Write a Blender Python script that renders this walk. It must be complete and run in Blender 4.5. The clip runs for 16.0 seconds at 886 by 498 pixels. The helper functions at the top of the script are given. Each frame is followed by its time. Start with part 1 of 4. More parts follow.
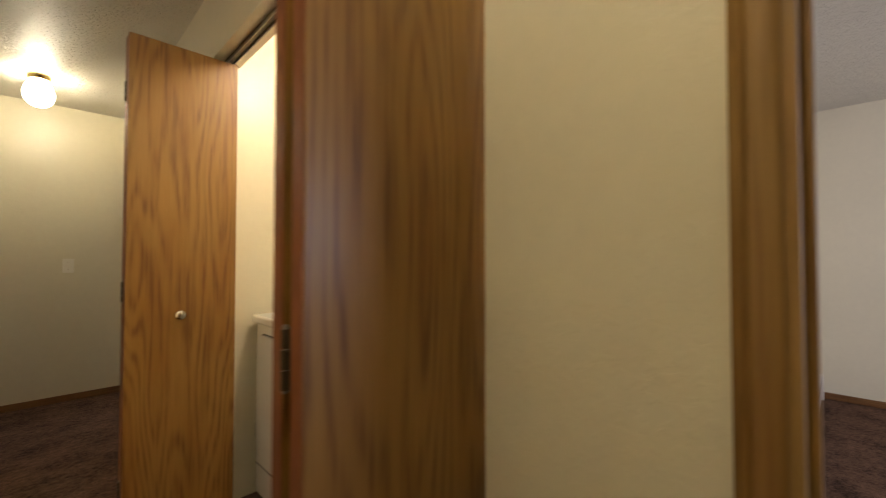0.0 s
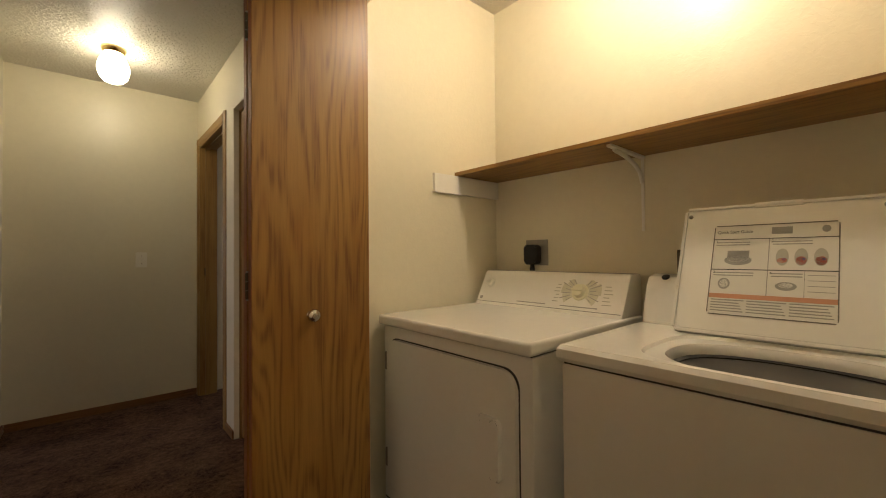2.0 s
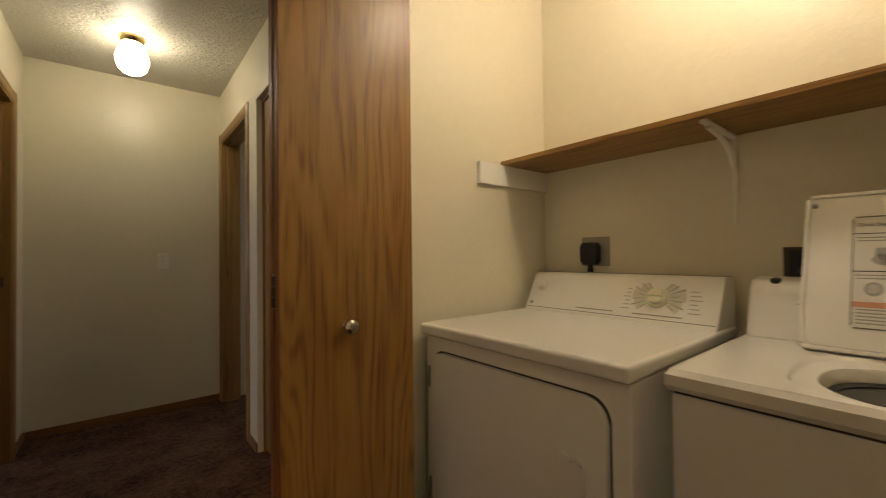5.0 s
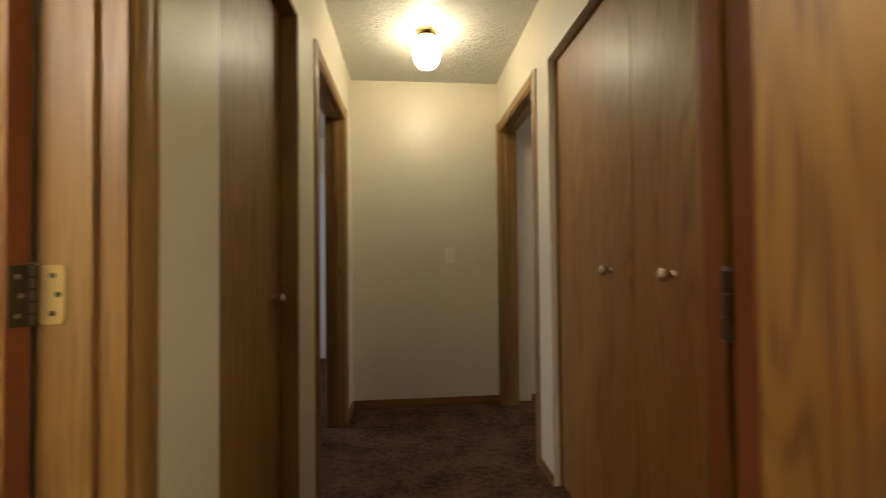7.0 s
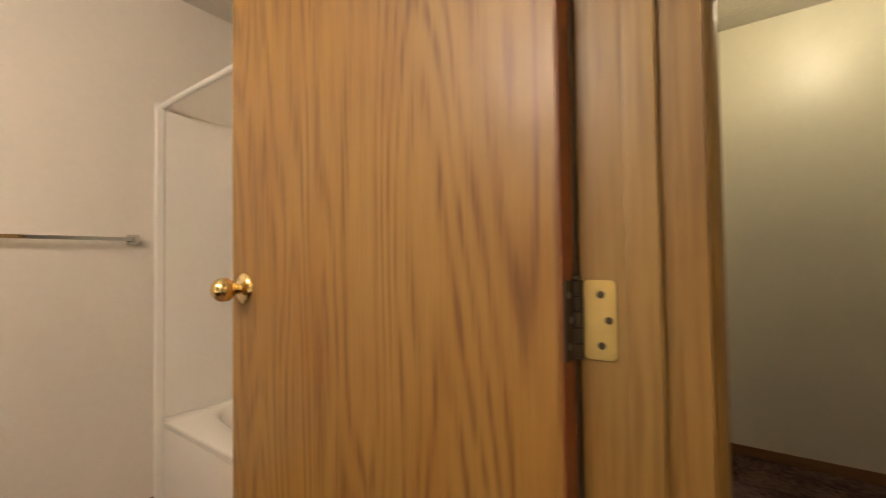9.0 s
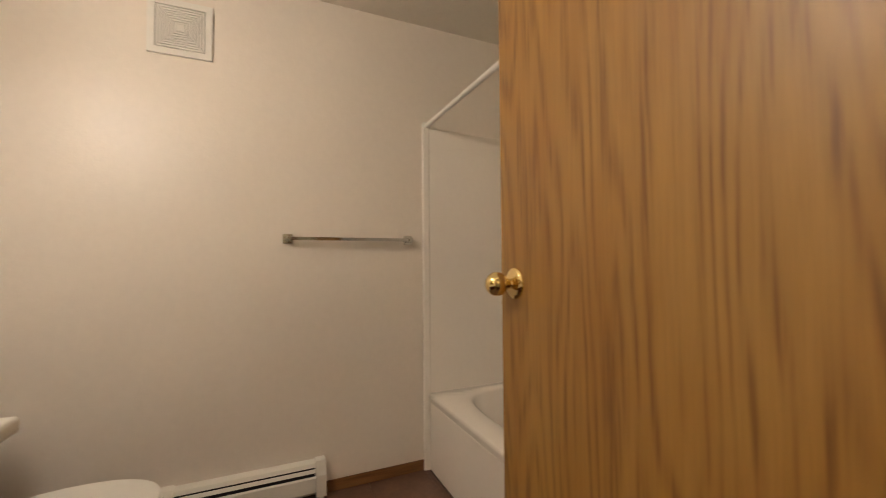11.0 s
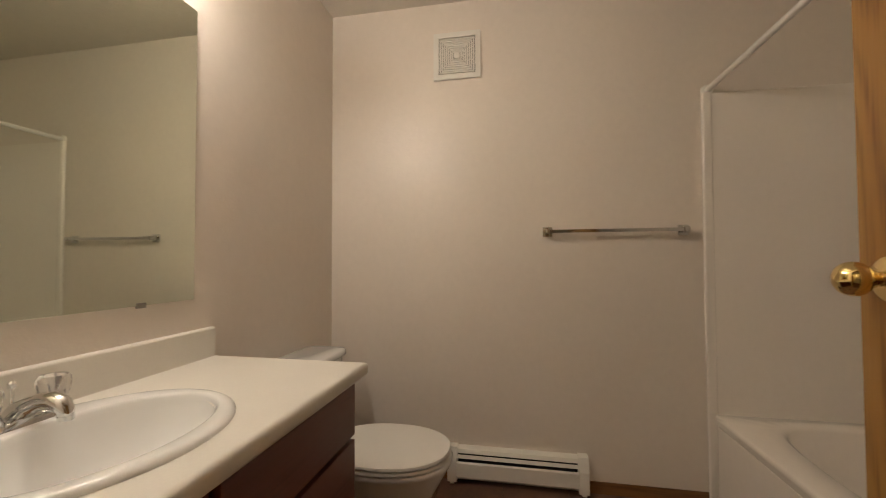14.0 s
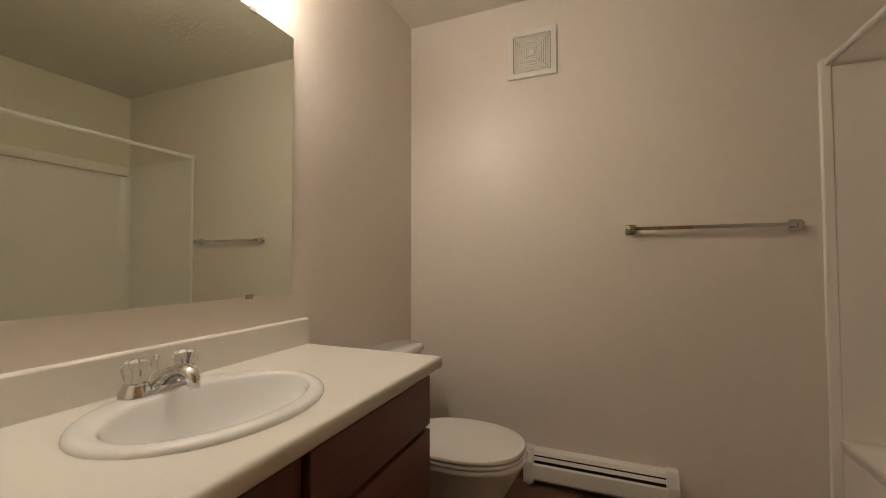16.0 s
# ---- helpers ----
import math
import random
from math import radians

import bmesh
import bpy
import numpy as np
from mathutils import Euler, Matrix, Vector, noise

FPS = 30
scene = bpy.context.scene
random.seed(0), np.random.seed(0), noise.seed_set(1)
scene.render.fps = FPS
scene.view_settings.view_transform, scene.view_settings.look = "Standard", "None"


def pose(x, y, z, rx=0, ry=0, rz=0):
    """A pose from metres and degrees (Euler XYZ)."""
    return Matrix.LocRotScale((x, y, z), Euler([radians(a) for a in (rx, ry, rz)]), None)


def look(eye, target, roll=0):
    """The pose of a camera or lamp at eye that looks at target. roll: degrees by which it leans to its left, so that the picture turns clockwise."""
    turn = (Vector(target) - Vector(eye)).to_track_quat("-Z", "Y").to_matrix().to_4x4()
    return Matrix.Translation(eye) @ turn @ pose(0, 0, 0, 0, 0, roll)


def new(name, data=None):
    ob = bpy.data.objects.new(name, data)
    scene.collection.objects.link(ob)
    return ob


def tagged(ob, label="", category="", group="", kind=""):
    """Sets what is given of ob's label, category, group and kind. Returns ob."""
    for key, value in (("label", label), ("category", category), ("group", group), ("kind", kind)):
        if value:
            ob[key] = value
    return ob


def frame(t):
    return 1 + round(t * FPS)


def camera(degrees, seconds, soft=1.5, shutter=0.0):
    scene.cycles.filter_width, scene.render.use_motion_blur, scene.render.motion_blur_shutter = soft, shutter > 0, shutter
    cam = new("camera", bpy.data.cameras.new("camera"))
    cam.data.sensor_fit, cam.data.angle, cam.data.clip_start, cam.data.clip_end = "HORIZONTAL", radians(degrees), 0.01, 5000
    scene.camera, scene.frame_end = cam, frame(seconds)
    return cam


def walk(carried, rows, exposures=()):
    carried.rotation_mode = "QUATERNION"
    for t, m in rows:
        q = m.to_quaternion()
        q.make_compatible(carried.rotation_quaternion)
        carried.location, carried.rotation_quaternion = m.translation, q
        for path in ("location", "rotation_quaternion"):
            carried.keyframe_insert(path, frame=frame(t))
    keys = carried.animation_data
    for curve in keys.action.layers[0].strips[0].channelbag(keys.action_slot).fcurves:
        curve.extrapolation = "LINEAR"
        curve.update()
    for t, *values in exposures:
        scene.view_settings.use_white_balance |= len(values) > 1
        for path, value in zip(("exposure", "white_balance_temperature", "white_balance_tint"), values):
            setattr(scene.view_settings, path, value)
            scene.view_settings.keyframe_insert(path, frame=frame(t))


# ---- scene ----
PATH = [
    (0, (0.568, 0.755, 1.182), (1.987, 2.163, 1.228), -0.0),
    (0.5, (0.453, 0.907, 1.161), (1.804, 2.381, 1.18), -0.2),
    (1, (0.42, 1.146, 1.154), (1.714, 2.671, 1.172), -0.4),
    (1.5, (0.428, 1.343, 1.145), (1.71, 2.877, 1.17), -0.5),
    (2, (0.444, 1.447, 1.139), (1.765, 2.949, 1.168), -0.5),
    (2.5, (0.455, 1.522, 1.153), (1.827, 2.977, 1.182), -0.6),
    (3, (0.457, 1.537, 1.147), (1.874, 2.948, 1.177), -0.7),
    (5.5, (0.502, 1.823, 1.132), (1.583, 3.505, 1.167), -0.7),
    (6, (0.468, 2.025, 1.121), (1.255, 3.863, 1.162), -0.7),
    (6.5, (0.479, 2.203, 1.113), (0.970, 4.141, 1.153), -0.6),
    (7, (0.426, 2.303, 1.110), (0.595, 4.296, 1.148), -0.6),
    (7.5, (0.294, 2.372, 1.120), (0.1, 4.362, 1.157), -0.7),
    (8, (0.175, 2.408, 1.141), (-0.379, 4.33, 1.175), -0.7),
    (8.5, (0.08, 2.459, 1.135), (-0.801, 4.254, 1.168), -1.1),
    (9, (0.01, 2.479, 1.13), (-1.13, 4.121, 1.179), -0.8),
    (9.5, (-0.038, 2.491, 1.128), (-1.418, 3.937, 1.175), -0.9),
    (10, (-0.072, 2.483, 1.122), (-1.636, 3.727, 1.178), -0.7),
    (12.5, (-0.157, 2.42, 1.118), (-2.149, 2.584, 1.171), -0.5),
    (13, (-0.161, 2.414, 1.116), (-2.16, 2.385, 1.165), -0.3),
    (13.5, (-0.155, 2.409, 1.111), (-2.143, 2.194, 1.159), -0.2),
    (14, (-0.155, 2.42, 1.101), (-2.118, 2.04, 1.155), -0.2),
    (14.5, (-0.159, 2.415, 1.093), (-2.092, 1.905, 1.151), -0.1),
    (15, (-0.165, 2.413, 1.089), (-2.066, 1.794, 1.151), -0.0),
    (15.5, (-0.161, 2.422, 1.085), (-2.031, 1.716, 1.148), 0.0),
    (16, (-0.133, 2.452, 1.09), (-1.982, 1.69, 1.152), -0.1),
]
cam = camera(96.0, 16.0, soft=1.0, shutter=0.5)
EXPOSURES = [(0.0, 0.28), (0.5, 0.35), (1.0, 0.25), (1.5, 0.0), (2.0, -0.40), (2.5, -0.58), (3.0, -0.62), (5.5, -0.56), (6.5, -0.16), (7.5, 0.19), (8.0, 0.27), (8.5, 0.22), (9.0, 0.02), (9.5, -0.12), (10.0, -0.26), (12.5, -0.64), (13.5, -0.81), (14.5, -0.93), (16.0, -1.05)]
walk(cam, [(t, look(eye, target, roll)) for t, eye, target, roll in PATH], EXPOSURES)

# ---- world and light ----
world = bpy.data.worlds.new("world")
scene.world = world
world.use_nodes = True
wn = world.node_tree.nodes
sky = wn.new("ShaderNodeTexSky")
sky.sky_type, sky.sun_disc = "NISHITA", False
sky.sun_elevation, sky.sun_rotation = radians(35), radians(200)
world.node_tree.links.new(sky.outputs[0], wn["Background"].inputs[0])
wn["Background"].inputs[1].default_value = 0.08
HALL_LAMP, CLOSET_LAMP, VANITY_LAMP, DAYLIGHT = 37.5, 98.0, 118.0, 16.0
HALL_COLOUR, CLOSET_COLOUR, VANITY_COLOUR = (1.0, 0.875, 0.63), (1.0, 0.84, 0.64), (1.0, 0.875, 0.76)


def daylight(name, x, y, z, rx, rz, w, h, power):
    lamp = bpy.data.lights.new(name, "AREA")
    lamp.shape, lamp.size, lamp.size_y, lamp.energy, lamp.color = "RECTANGLE", w, h, power, (0.80, 0.80, 1.0)
    ob = new(name, lamp)
    ob.matrix_world = pose(x, y, z, rx, 0, rz)
    return ob


# ---- materials ----
def material(name, colour, rough=0.5, metal=0.0, bump=0.0, scale=40.0, vary=0.08, big=2.0, coat=0.0, detail=4.0, spec=0.5):
    """Paint, plastic or metal with grain and slow variation."""
    m = bpy.data.materials.new(name)
    m.use_nodes = True
    n, l = m.node_tree.nodes, m.node_tree.links
    b = n["Principled BSDF"]
    b.inputs["Roughness"].default_value, b.inputs["Metallic"].default_value = rough, metal
    b.inputs["Coat Weight"].default_value = coat
    b.inputs["Specular IOR Level"].default_value = spec
    tc = n.new("ShaderNodeTexCoord")
    slow = n.new("ShaderNodeTexNoise")
    slow.inputs["Scale"].default_value, slow.inputs["Detail"].default_value = big, 5
    l.new(tc.outputs["Object"], slow.inputs["Vector"])
    fine = n.new("ShaderNodeTexNoise")
    fine.inputs["Scale"].default_value, fine.inputs["Detail"].default_value = scale, detail
    l.new(tc.outputs["Object"], fine.inputs["Vector"])
    add = n.new("ShaderNodeMath")
    add.operation = "MULTIPLY_ADD"
    l.new(fine.outputs[0], add.inputs[0])
    add.inputs[1].default_value = 0.5
    l.new(slow.outputs[0], add.inputs[2])
    ramp = n.new("ShaderNodeValToRGB")
    ramp.color_ramp.elements[0].position, ramp.color_ramp.elements[1].position = 0.45, 1.0
    ramp.color_ramp.elements[0].color = (*[c * (1 - vary) for c in colour], 1)
    ramp.color_ramp.elements[1].color = (*[min(1, c * (1 + vary * 0.6)) for c in colour], 1)
    l.new(add.outputs[0], ramp.inputs[0])
    l.new(ramp.outputs[0], b.inputs["Base Color"])
    rr = n.new("ShaderNodeMapRange")
    rr.inputs["To Min"].default_value, rr.inputs["To Max"].default_value = max(0.02, rough * 0.8), min(1, rough * 1.2)
    l.new(slow.outputs[0], rr.inputs["Value"])
    l.new(rr.outputs[0], b.inputs["Roughness"])
    if bump:
        bp = n.new("ShaderNodeBump")
        bp.inputs["Strength"].default_value, bp.inputs["Distance"].default_value = bump, 0.004
        l.new(fine.outputs[0], bp.inputs["Height"])
        l.new(bp.outputs[0], b.inputs["Normal"])
    return m


def plaster(name, colour, rough, scale, strength, low=0.45, high=0.62, depth=0.003):
    """Painted drywall with a trowelled, flattened splatter relief."""
    m = material(name, colour, rough, vary=0.05, big=1.3, scale=30)
    n, l = m.node_tree.nodes, m.node_tree.links
    tc = n.new("ShaderNodeTexCoord")
    t = n.new("ShaderNodeTexNoise")
    t.inputs["Scale"].default_value, t.inputs["Detail"].default_value, t.inputs["Distortion"].default_value = scale, 3, 0.6
    l.new(tc.outputs["Object"], t.inputs["Vector"])
    r = n.new("ShaderNodeMapRange")
    r.interpolation_type = "SMOOTHSTEP"
    r.inputs["From Min"].default_value, r.inputs["From Max"].default_value = low, high
    l.new(t.outputs[0], r.inputs["Value"])
    bp = n.new("ShaderNodeBump")
    bp.inputs["Strength"].default_value, bp.inputs["Distance"].default_value = strength, depth
    l.new(r.outputs[0], bp.inputs["Height"])
    l.new(bp.outputs[0], n["Principled BSDF"].inputs["Normal"])
    return m


def wood(name, dark, light, axis="z", rough=0.43, figure=19.0, coat=0.11):
    """Flat-sawn veneer: arched growth rings drawn out along the grain, with fine pores."""
    m = bpy.data.materials.new(name)
    m.use_nodes = True
    n, l = m.node_tree.nodes, m.node_tree.links
    b = n["Principled BSDF"]
    b.inputs["Coat Weight"].default_value, b.inputs["Coat Roughness"].default_value = coat, 0.25
    tc, info = n.new("ShaderNodeTexCoord"), n.new("ShaderNodeObjectInfo")
    shift = n.new("ShaderNodeVectorMath")
    shift.operation = "SCALE"
    shift.inputs[0].default_value = (3.1, 5.7, 9.3)
    l.new(info.outputs["Random"], shift.inputs["Scale"])
    moved = n.new("ShaderNodeVectorMath")
    l.new(tc.outputs["Object"], moved.inputs[0])
    l.new(shift.outputs[0], moved.inputs[1])

    def stretched(across, along):
        mp = n.new("ShaderNodeMapping")
        mp.inputs["Scale"].default_value = [along if a == axis else across for a in "xyz"]
        l.new(moved.outputs[0], mp.inputs["Vector"])
        return mp.outputs[0]

    def grain(across, along, detail, roughness=0.5):
        t = n.new("ShaderNodeTexNoise")
        t.inputs["Scale"].default_value, t.inputs["Detail"].default_value, t.inputs["Roughness"].default_value = 1.0, detail, roughness
        l.new(stretched(across, along), t.inputs["Vector"])
        return t.outputs[0]

    def calc(kind, a, b, c=None):
        t = n.new("ShaderNodeMath")
        t.operation = kind
        for k, v in enumerate((a, b, c)):
            if v is None:
                continue
            if isinstance(v, (int, float)):
                t.inputs[k].default_value = v
            else:
                l.new(v, t.inputs[k])
        return t.outputs[0]

    def step(value, lo, hi):
        t = n.new("ShaderNodeMapRange")
        t.interpolation_type = "SMOOTHSTEP"
        t.inputs["From Min"].default_value, t.inputs["From Max"].default_value = lo, hi
        l.new(value, t.inputs["Value"])
        return t.outputs[0]

    # growth rings with ragged edges, short dark flecks that gather along them, and pores
    rings = calc("MULTIPLY", grain(4.3, 0.55, 1.8, 0.45), figure * 1.3)
    ragged = calc("MULTIPLY_ADD", grain(48, 1.6, 3), 0.7, rings)
    late = calc("SUBTRACT", 1.0, step(calc("PINGPONG", ragged, 0.5), 0.02, 0.40))
    flecks = calc("SUBTRACT", 1.0, step(grain(130, 5.0, 2.5), 0.34, 0.64))
    pores = n.new("ShaderNodeTexNoise")
    pores.inputs["Scale"].default_value, pores.inputs["Detail"].default_value = 1.0, 3
    l.new(stretched(330, 16), pores.inputs["Vector"])
    gather = calc("MULTIPLY", late, calc("MULTIPLY_ADD", flecks, 0.30, 0.21))
    shade = calc("MULTIPLY_ADD", flecks, 0.10, gather)
    shade = calc("MULTIPLY_ADD", pores.outputs[0], 0.34, shade)
    tone = calc("SUBTRACT", 1.02, shade)
    ramp = n.new("ShaderNodeValToRGB")
    e = ramp.color_ramp.elements
    e[0].position, e[1].position = 0.12, 0.96
    e[0].color, e[1].color = (*dark, 1), (*light, 1)
    mid = ramp.color_ramp.elements.new(0.56)
    mid.color = (*[d * 0.40 + k * 0.60 for d, k in zip(dark, light)], 1)
    l.new(tone, ramp.inputs[0])
    # redder, deeper patches where the stain has soaked in
    blotch = n.new("ShaderNodeTexNoise")
    blotch.inputs["Scale"].default_value, blotch.inputs["Detail"].default_value = 1.0, 3
    l.new(stretched(9.0, 2.2), blotch.inputs["Vector"])
    soak = n.new("ShaderNodeMapRange")
    soak.inputs["From Min"].default_value, soak.inputs["From Max"].default_value = 0.42, 0.68
    l.new(blotch.outputs[0], soak.inputs["Value"])
    stain = n.new("ShaderNodeMix")
    stain.data_type, stain.blend_type = "RGBA", "MULTIPLY"
    l.new(soak.outputs[0], stain.inputs[0])
    l.new(ramp.outputs[0], stain.inputs[6])
    stain.inputs[7].default_value = (0.86, 0.76, 0.62, 1)
    l.new(stain.outputs[2], b.inputs["Base Color"])
    rr = n.new("ShaderNodeMapRange")
    rr.inputs["To Min"].default_value, rr.inputs["To Max"].default_value = rough + 0.12, rough - 0.06
    l.new(pores.outputs[0], rr.inputs["Value"])
    l.new(rr.outputs[0], b.inputs["Roughness"])
    bp = n.new("ShaderNodeBump")
    bp.inputs["Strength"].default_value, bp.inputs["Distance"].default_value = 0.12, 0.0015
    l.new(pores.outputs[0], bp.inputs["Height"])
    l.new(bp.outputs[0], b.inputs["Normal"])
    return m


def glow(name, colour, strength):
    m = bpy.data.materials.new(name)
    m.use_nodes = True
    b = m.node_tree.nodes["Principled BSDF"]
    b.inputs["Base Color"].default_value = (0.85, 0.85, 0.82, 1)
    b.inputs["Emission Color"].default_value, b.inputs["Emission Strength"].default_value = (*colour, 1), strength
    return m


def carpet(name, dark, light):
    """Cut pile: tufts a few millimetres across, trodden patches some centimetres wide."""
    m = bpy.data.materials.new(name)
    m.use_nodes = True
    n, l = m.node_tree.nodes, m.node_tree.links
    b = n["Principled BSDF"]
    b.inputs["Roughness"].default_value, b.inputs["Specular IOR Level"].default_value = 0.95, 0.1
    tc = n.new("ShaderNodeTexCoord")
    outs = []
    for scale, detail in ((120, 2), (34, 4), (5, 3)):
        t = n.new("ShaderNodeTexNoise")
        t.inputs["Scale"].default_value, t.inputs["Detail"].default_value = scale, detail
        l.new(tc.outputs["Object"], t.inputs["Vector"])
        outs.append(t.outputs[0])
    a = n.new("ShaderNodeMath")
    l.new(outs[0], a.inputs[0]), l.new(outs[1], a.inputs[1])
    c = n.new("ShaderNodeMath")
    l.new(a.outputs[0], c.inputs[0]), l.new(outs[2], c.inputs[1])
    r = n.new("ShaderNodeMapRange")
    r.inputs["From Min"].default_value, r.inputs["From Max"].default_value = 1.15, 1.85
    l.new(c.outputs[0], r.inputs["Value"])
    ramp = n.new("ShaderNodeValToRGB")
    ramp.color_ramp.elements[0].color, ramp.color_ramp.elements[1].color = (*dark, 1), (*light, 1)
    l.new(r.outputs[0], ramp.inputs[0])
    l.new(ramp.outputs[0], b.inputs["Base Color"])
    bp = n.new("ShaderNodeBump")
    bp.inputs["Strength"].default_value, bp.inputs["Distance"].default_value = 0.9, 0.012
    l.new(a.outputs[0], bp.inputs["Height"])
    l.new(bp.outputs[0], b.inputs["Normal"])
    return m


def clear(name, rough=0.03, ior=1.47, weight=1.0):
    m = bpy.data.materials.new(name)
    m.use_nodes = True
    b = m.node_tree.nodes["Principled BSDF"]
    b.inputs["Transmission Weight"].default_value, b.inputs["Roughness"].default_value, b.inputs["IOR"].default_value = weight, rough, ior
    b.inputs["Base Color"].default_value = (0.95, 0.95, 0.94, 1)
    return m


WALL = plaster("cream_wall_paint", (0.75, 0.69, 0.53), 0.36, 55, 0.10)
BATH_WALL = plaster("bath_wall_paint", (0.78, 0.71, 0.625), 0.36, 70, 0.09)
CEILING = plaster("ceiling_texture", (0.70, 0.66, 0.57), 0.42, 58, 1.0, 0.46, 0.60, 0.005)
BATH_CEILING = plaster("bath_ceiling_texture", (0.74, 0.69, 0.60), 0.55, 42, 0.35, 0.48, 0.58)
OAK_DARK, OAK_LIGHT = (0.148, 0.061, 0.011), (0.342, 0.184, 0.042)
OAK = wood("oak_veneer", OAK_DARK, OAK_LIGHT, "z")
OAK_Y = wood("oak_along_y", OAK_DARK, OAK_LIGHT, "y")
TRIM_Z = wood("oak_trim", (0.205, 0.110, 0.027), (0.345, 0.205, 0.060), "z", figure=2.5)
TRIM_Y = wood("oak_trim_along_y", (0.205, 0.110, 0.027), (0.345, 0.205, 0.060), "y", figure=2.5)
BASE_X = wood("baseboard_along_x", (0.13, 0.055, 0.018), (0.26, 0.13, 0.045), "x", figure=2.5)
BASE_Y = wood("baseboard_along_y", (0.13, 0.055, 0.018), (0.26, 0.13, 0.045), "y", figure=2.5)
EDGE = material("stained_edge", (0.24, 0.075, 0.022), 0.5, bump=0.1, scale=90, vary=0.25)
VANITY = wood("vanity_wood", (0.076, 0.024, 0.017), (0.165, 0.056, 0.037), "x", figure=3, rough=0.42)
VANITY_Z = wood("vanity_wood_upright", (0.076, 0.024, 0.017), (0.165, 0.056, 0.037), "z", figure=3, rough=0.42)
CARPET = carpet("brown_carpet", (0.032, 0.017, 0.011), (0.180, 0.102, 0.064))
ENAMEL = material("white_enamel", (0.86, 0.84, 0.78), 0.20, vary=0.03, coat=0.3)
ENAMEL_DARK = material("enamel_gap", (0.05, 0.045, 0.04), 0.6)
PORCELAIN = material("porcelain", (0.86, 0.86, 0.84), 0.10, vary=0.02, coat=0.5)
ACRYLIC = material("white_acrylic", (0.92, 0.865, 0.79), 0.18, vary=0.03, coat=0.2)
LAMINATE = material("cream_laminate", (0.79, 0.76, 0.69), 0.33, vary=0.05, scale=160, big=5)
WHITE = material("white_paint", (0.80, 0.78, 0.72), 0.4, vary=0.04)
PLASTIC = material("white_plastic", (0.78, 0.76, 0.70), 0.35, vary=0.03)
IVORY = material("ivory_plastic", (0.86, 0.82, 0.72), 0.3, vary=0.03)
CHROME = material("chrome", (0.72, 0.72, 0.71), 0.08, 1.0, vary=0.03)
NICKEL = material("brushed_nickel", (0.66, 0.62, 0.54), 0.2, 1.0, vary=0.06)
BRASS = material("polished_brass", (0.84, 0.66, 0.31), 0.09, 1.0, vary=0.08)
HINGE = material("brass_plate", (0.78, 0.60, 0.24), 0.38, 1.0, vary=0.12, scale=60)
HINGE_DARK = material("dark_hinge", (0.095, 0.072, 0.045), 0.45, 0.7, vary=0.2)
BLACK = material("black_rubber", (0.012, 0.012, 0.013), 0.45)
GREY = material("grey_print", (0.30, 0.29, 0.26), 0.5)
STEEL = material("dull_steel_plate", (0.33, 0.31, 0.27), 0.42, 0.8, vary=0.1)
TUB_STEEL = material("washer_tub_plastic", (0.34, 0.33, 0.30), 0.4, vary=0.06)
HEATER = material("heater_enamel", (0.78, 0.75, 0.68), 0.35, vary=0.05)
DARK_FIN = material("heater_fins", (0.03, 0.028, 0.026), 0.5, 0.5)
YELLOW = material("yellow_paper", (0.78, 0.50, 0.05), 0.6, vary=0.05)
PAPER = material("label_paper", (0.74, 0.72, 0.66), 0.5, vary=0.03)
INK = material("label_ink", (0.06, 0.06, 0.06), 0.6)
PALE_PRINT = material("grey_green_print", (0.46, 0.45, 0.38), 0.5)
FAN_PRINT = material("olive_grey_print", (0.63, 0.61, 0.49), 0.45, vary=0.12, scale=120, big=30)
CREAM_PLASTIC = material("cream_plastic", (0.76, 0.73, 0.54), 0.32, vary=0.04)
FRAME_INK = material("label_border_ink", (0.15, 0.14, 0.12), 0.6)
PALE_INK = material("pale_ink", (0.36, 0.35, 0.32), 0.6)
ORANGE = material("orange_print", (0.62, 0.30, 0.18), 0.55)
RED = material("red_print", (0.55, 0.14, 0.09), 0.55)
BLUE = material("blue_print", (0.10, 0.13, 0.30), 0.55)
CRYSTAL = clear("clear_acrylic", 0.05, 1.40, 0.90)
MIRROR = material("mirror_silver", (0.85, 0.90, 0.79), 0.015, 1.0, vary=0.005)
GLASS = clear("window_glass")
VINYL = [material("vinyl_tile_%s" % k, c, 0.4, bump=0.15, scale=45, vary=0.35, big=9, detail=6) for k, c in (("umber", (0.16, 0.085, 0.055)), ("slate", (0.20, 0.14, 0.115)), ("rust", (0.22, 0.12, 0.075)))]
GROUT = material("dark_grout", (0.06, 0.045, 0.035), 0.8)
HALL_GLOW, CLOSET_GLOW, VANITY_GLOW = glow("hall_globe", HALL_COLOUR, HALL_LAMP), glow("closet_globe", CLOSET_COLOUR, CLOSET_LAMP), glow("vanity_bulb", VANITY_COLOUR, VANITY_LAMP)


# ---- mesh tools ----
def box(bm, x0, x1, y0, y1, z0, z1, bevel=0.0, segments=2):
    made = bmesh.ops.create_cube(bm, size=1.0)
    verts = made["verts"]
    for v in verts:
        v.co = Vector(((x0 + x1) / 2 + v.co.x * (x1 - x0), (y0 + y1) / 2 + v.co.y * (y1 - y0), (z0 + z1) / 2 + v.co.z * (z1 - z0)))
    if bevel:
        edges = {e for v in verts for e in v.link_edges}
        bmesh.ops.bevel(bm, geom=list(edges), offset=bevel, segments=segments, profile=0.6, affect="EDGES")
    return bm


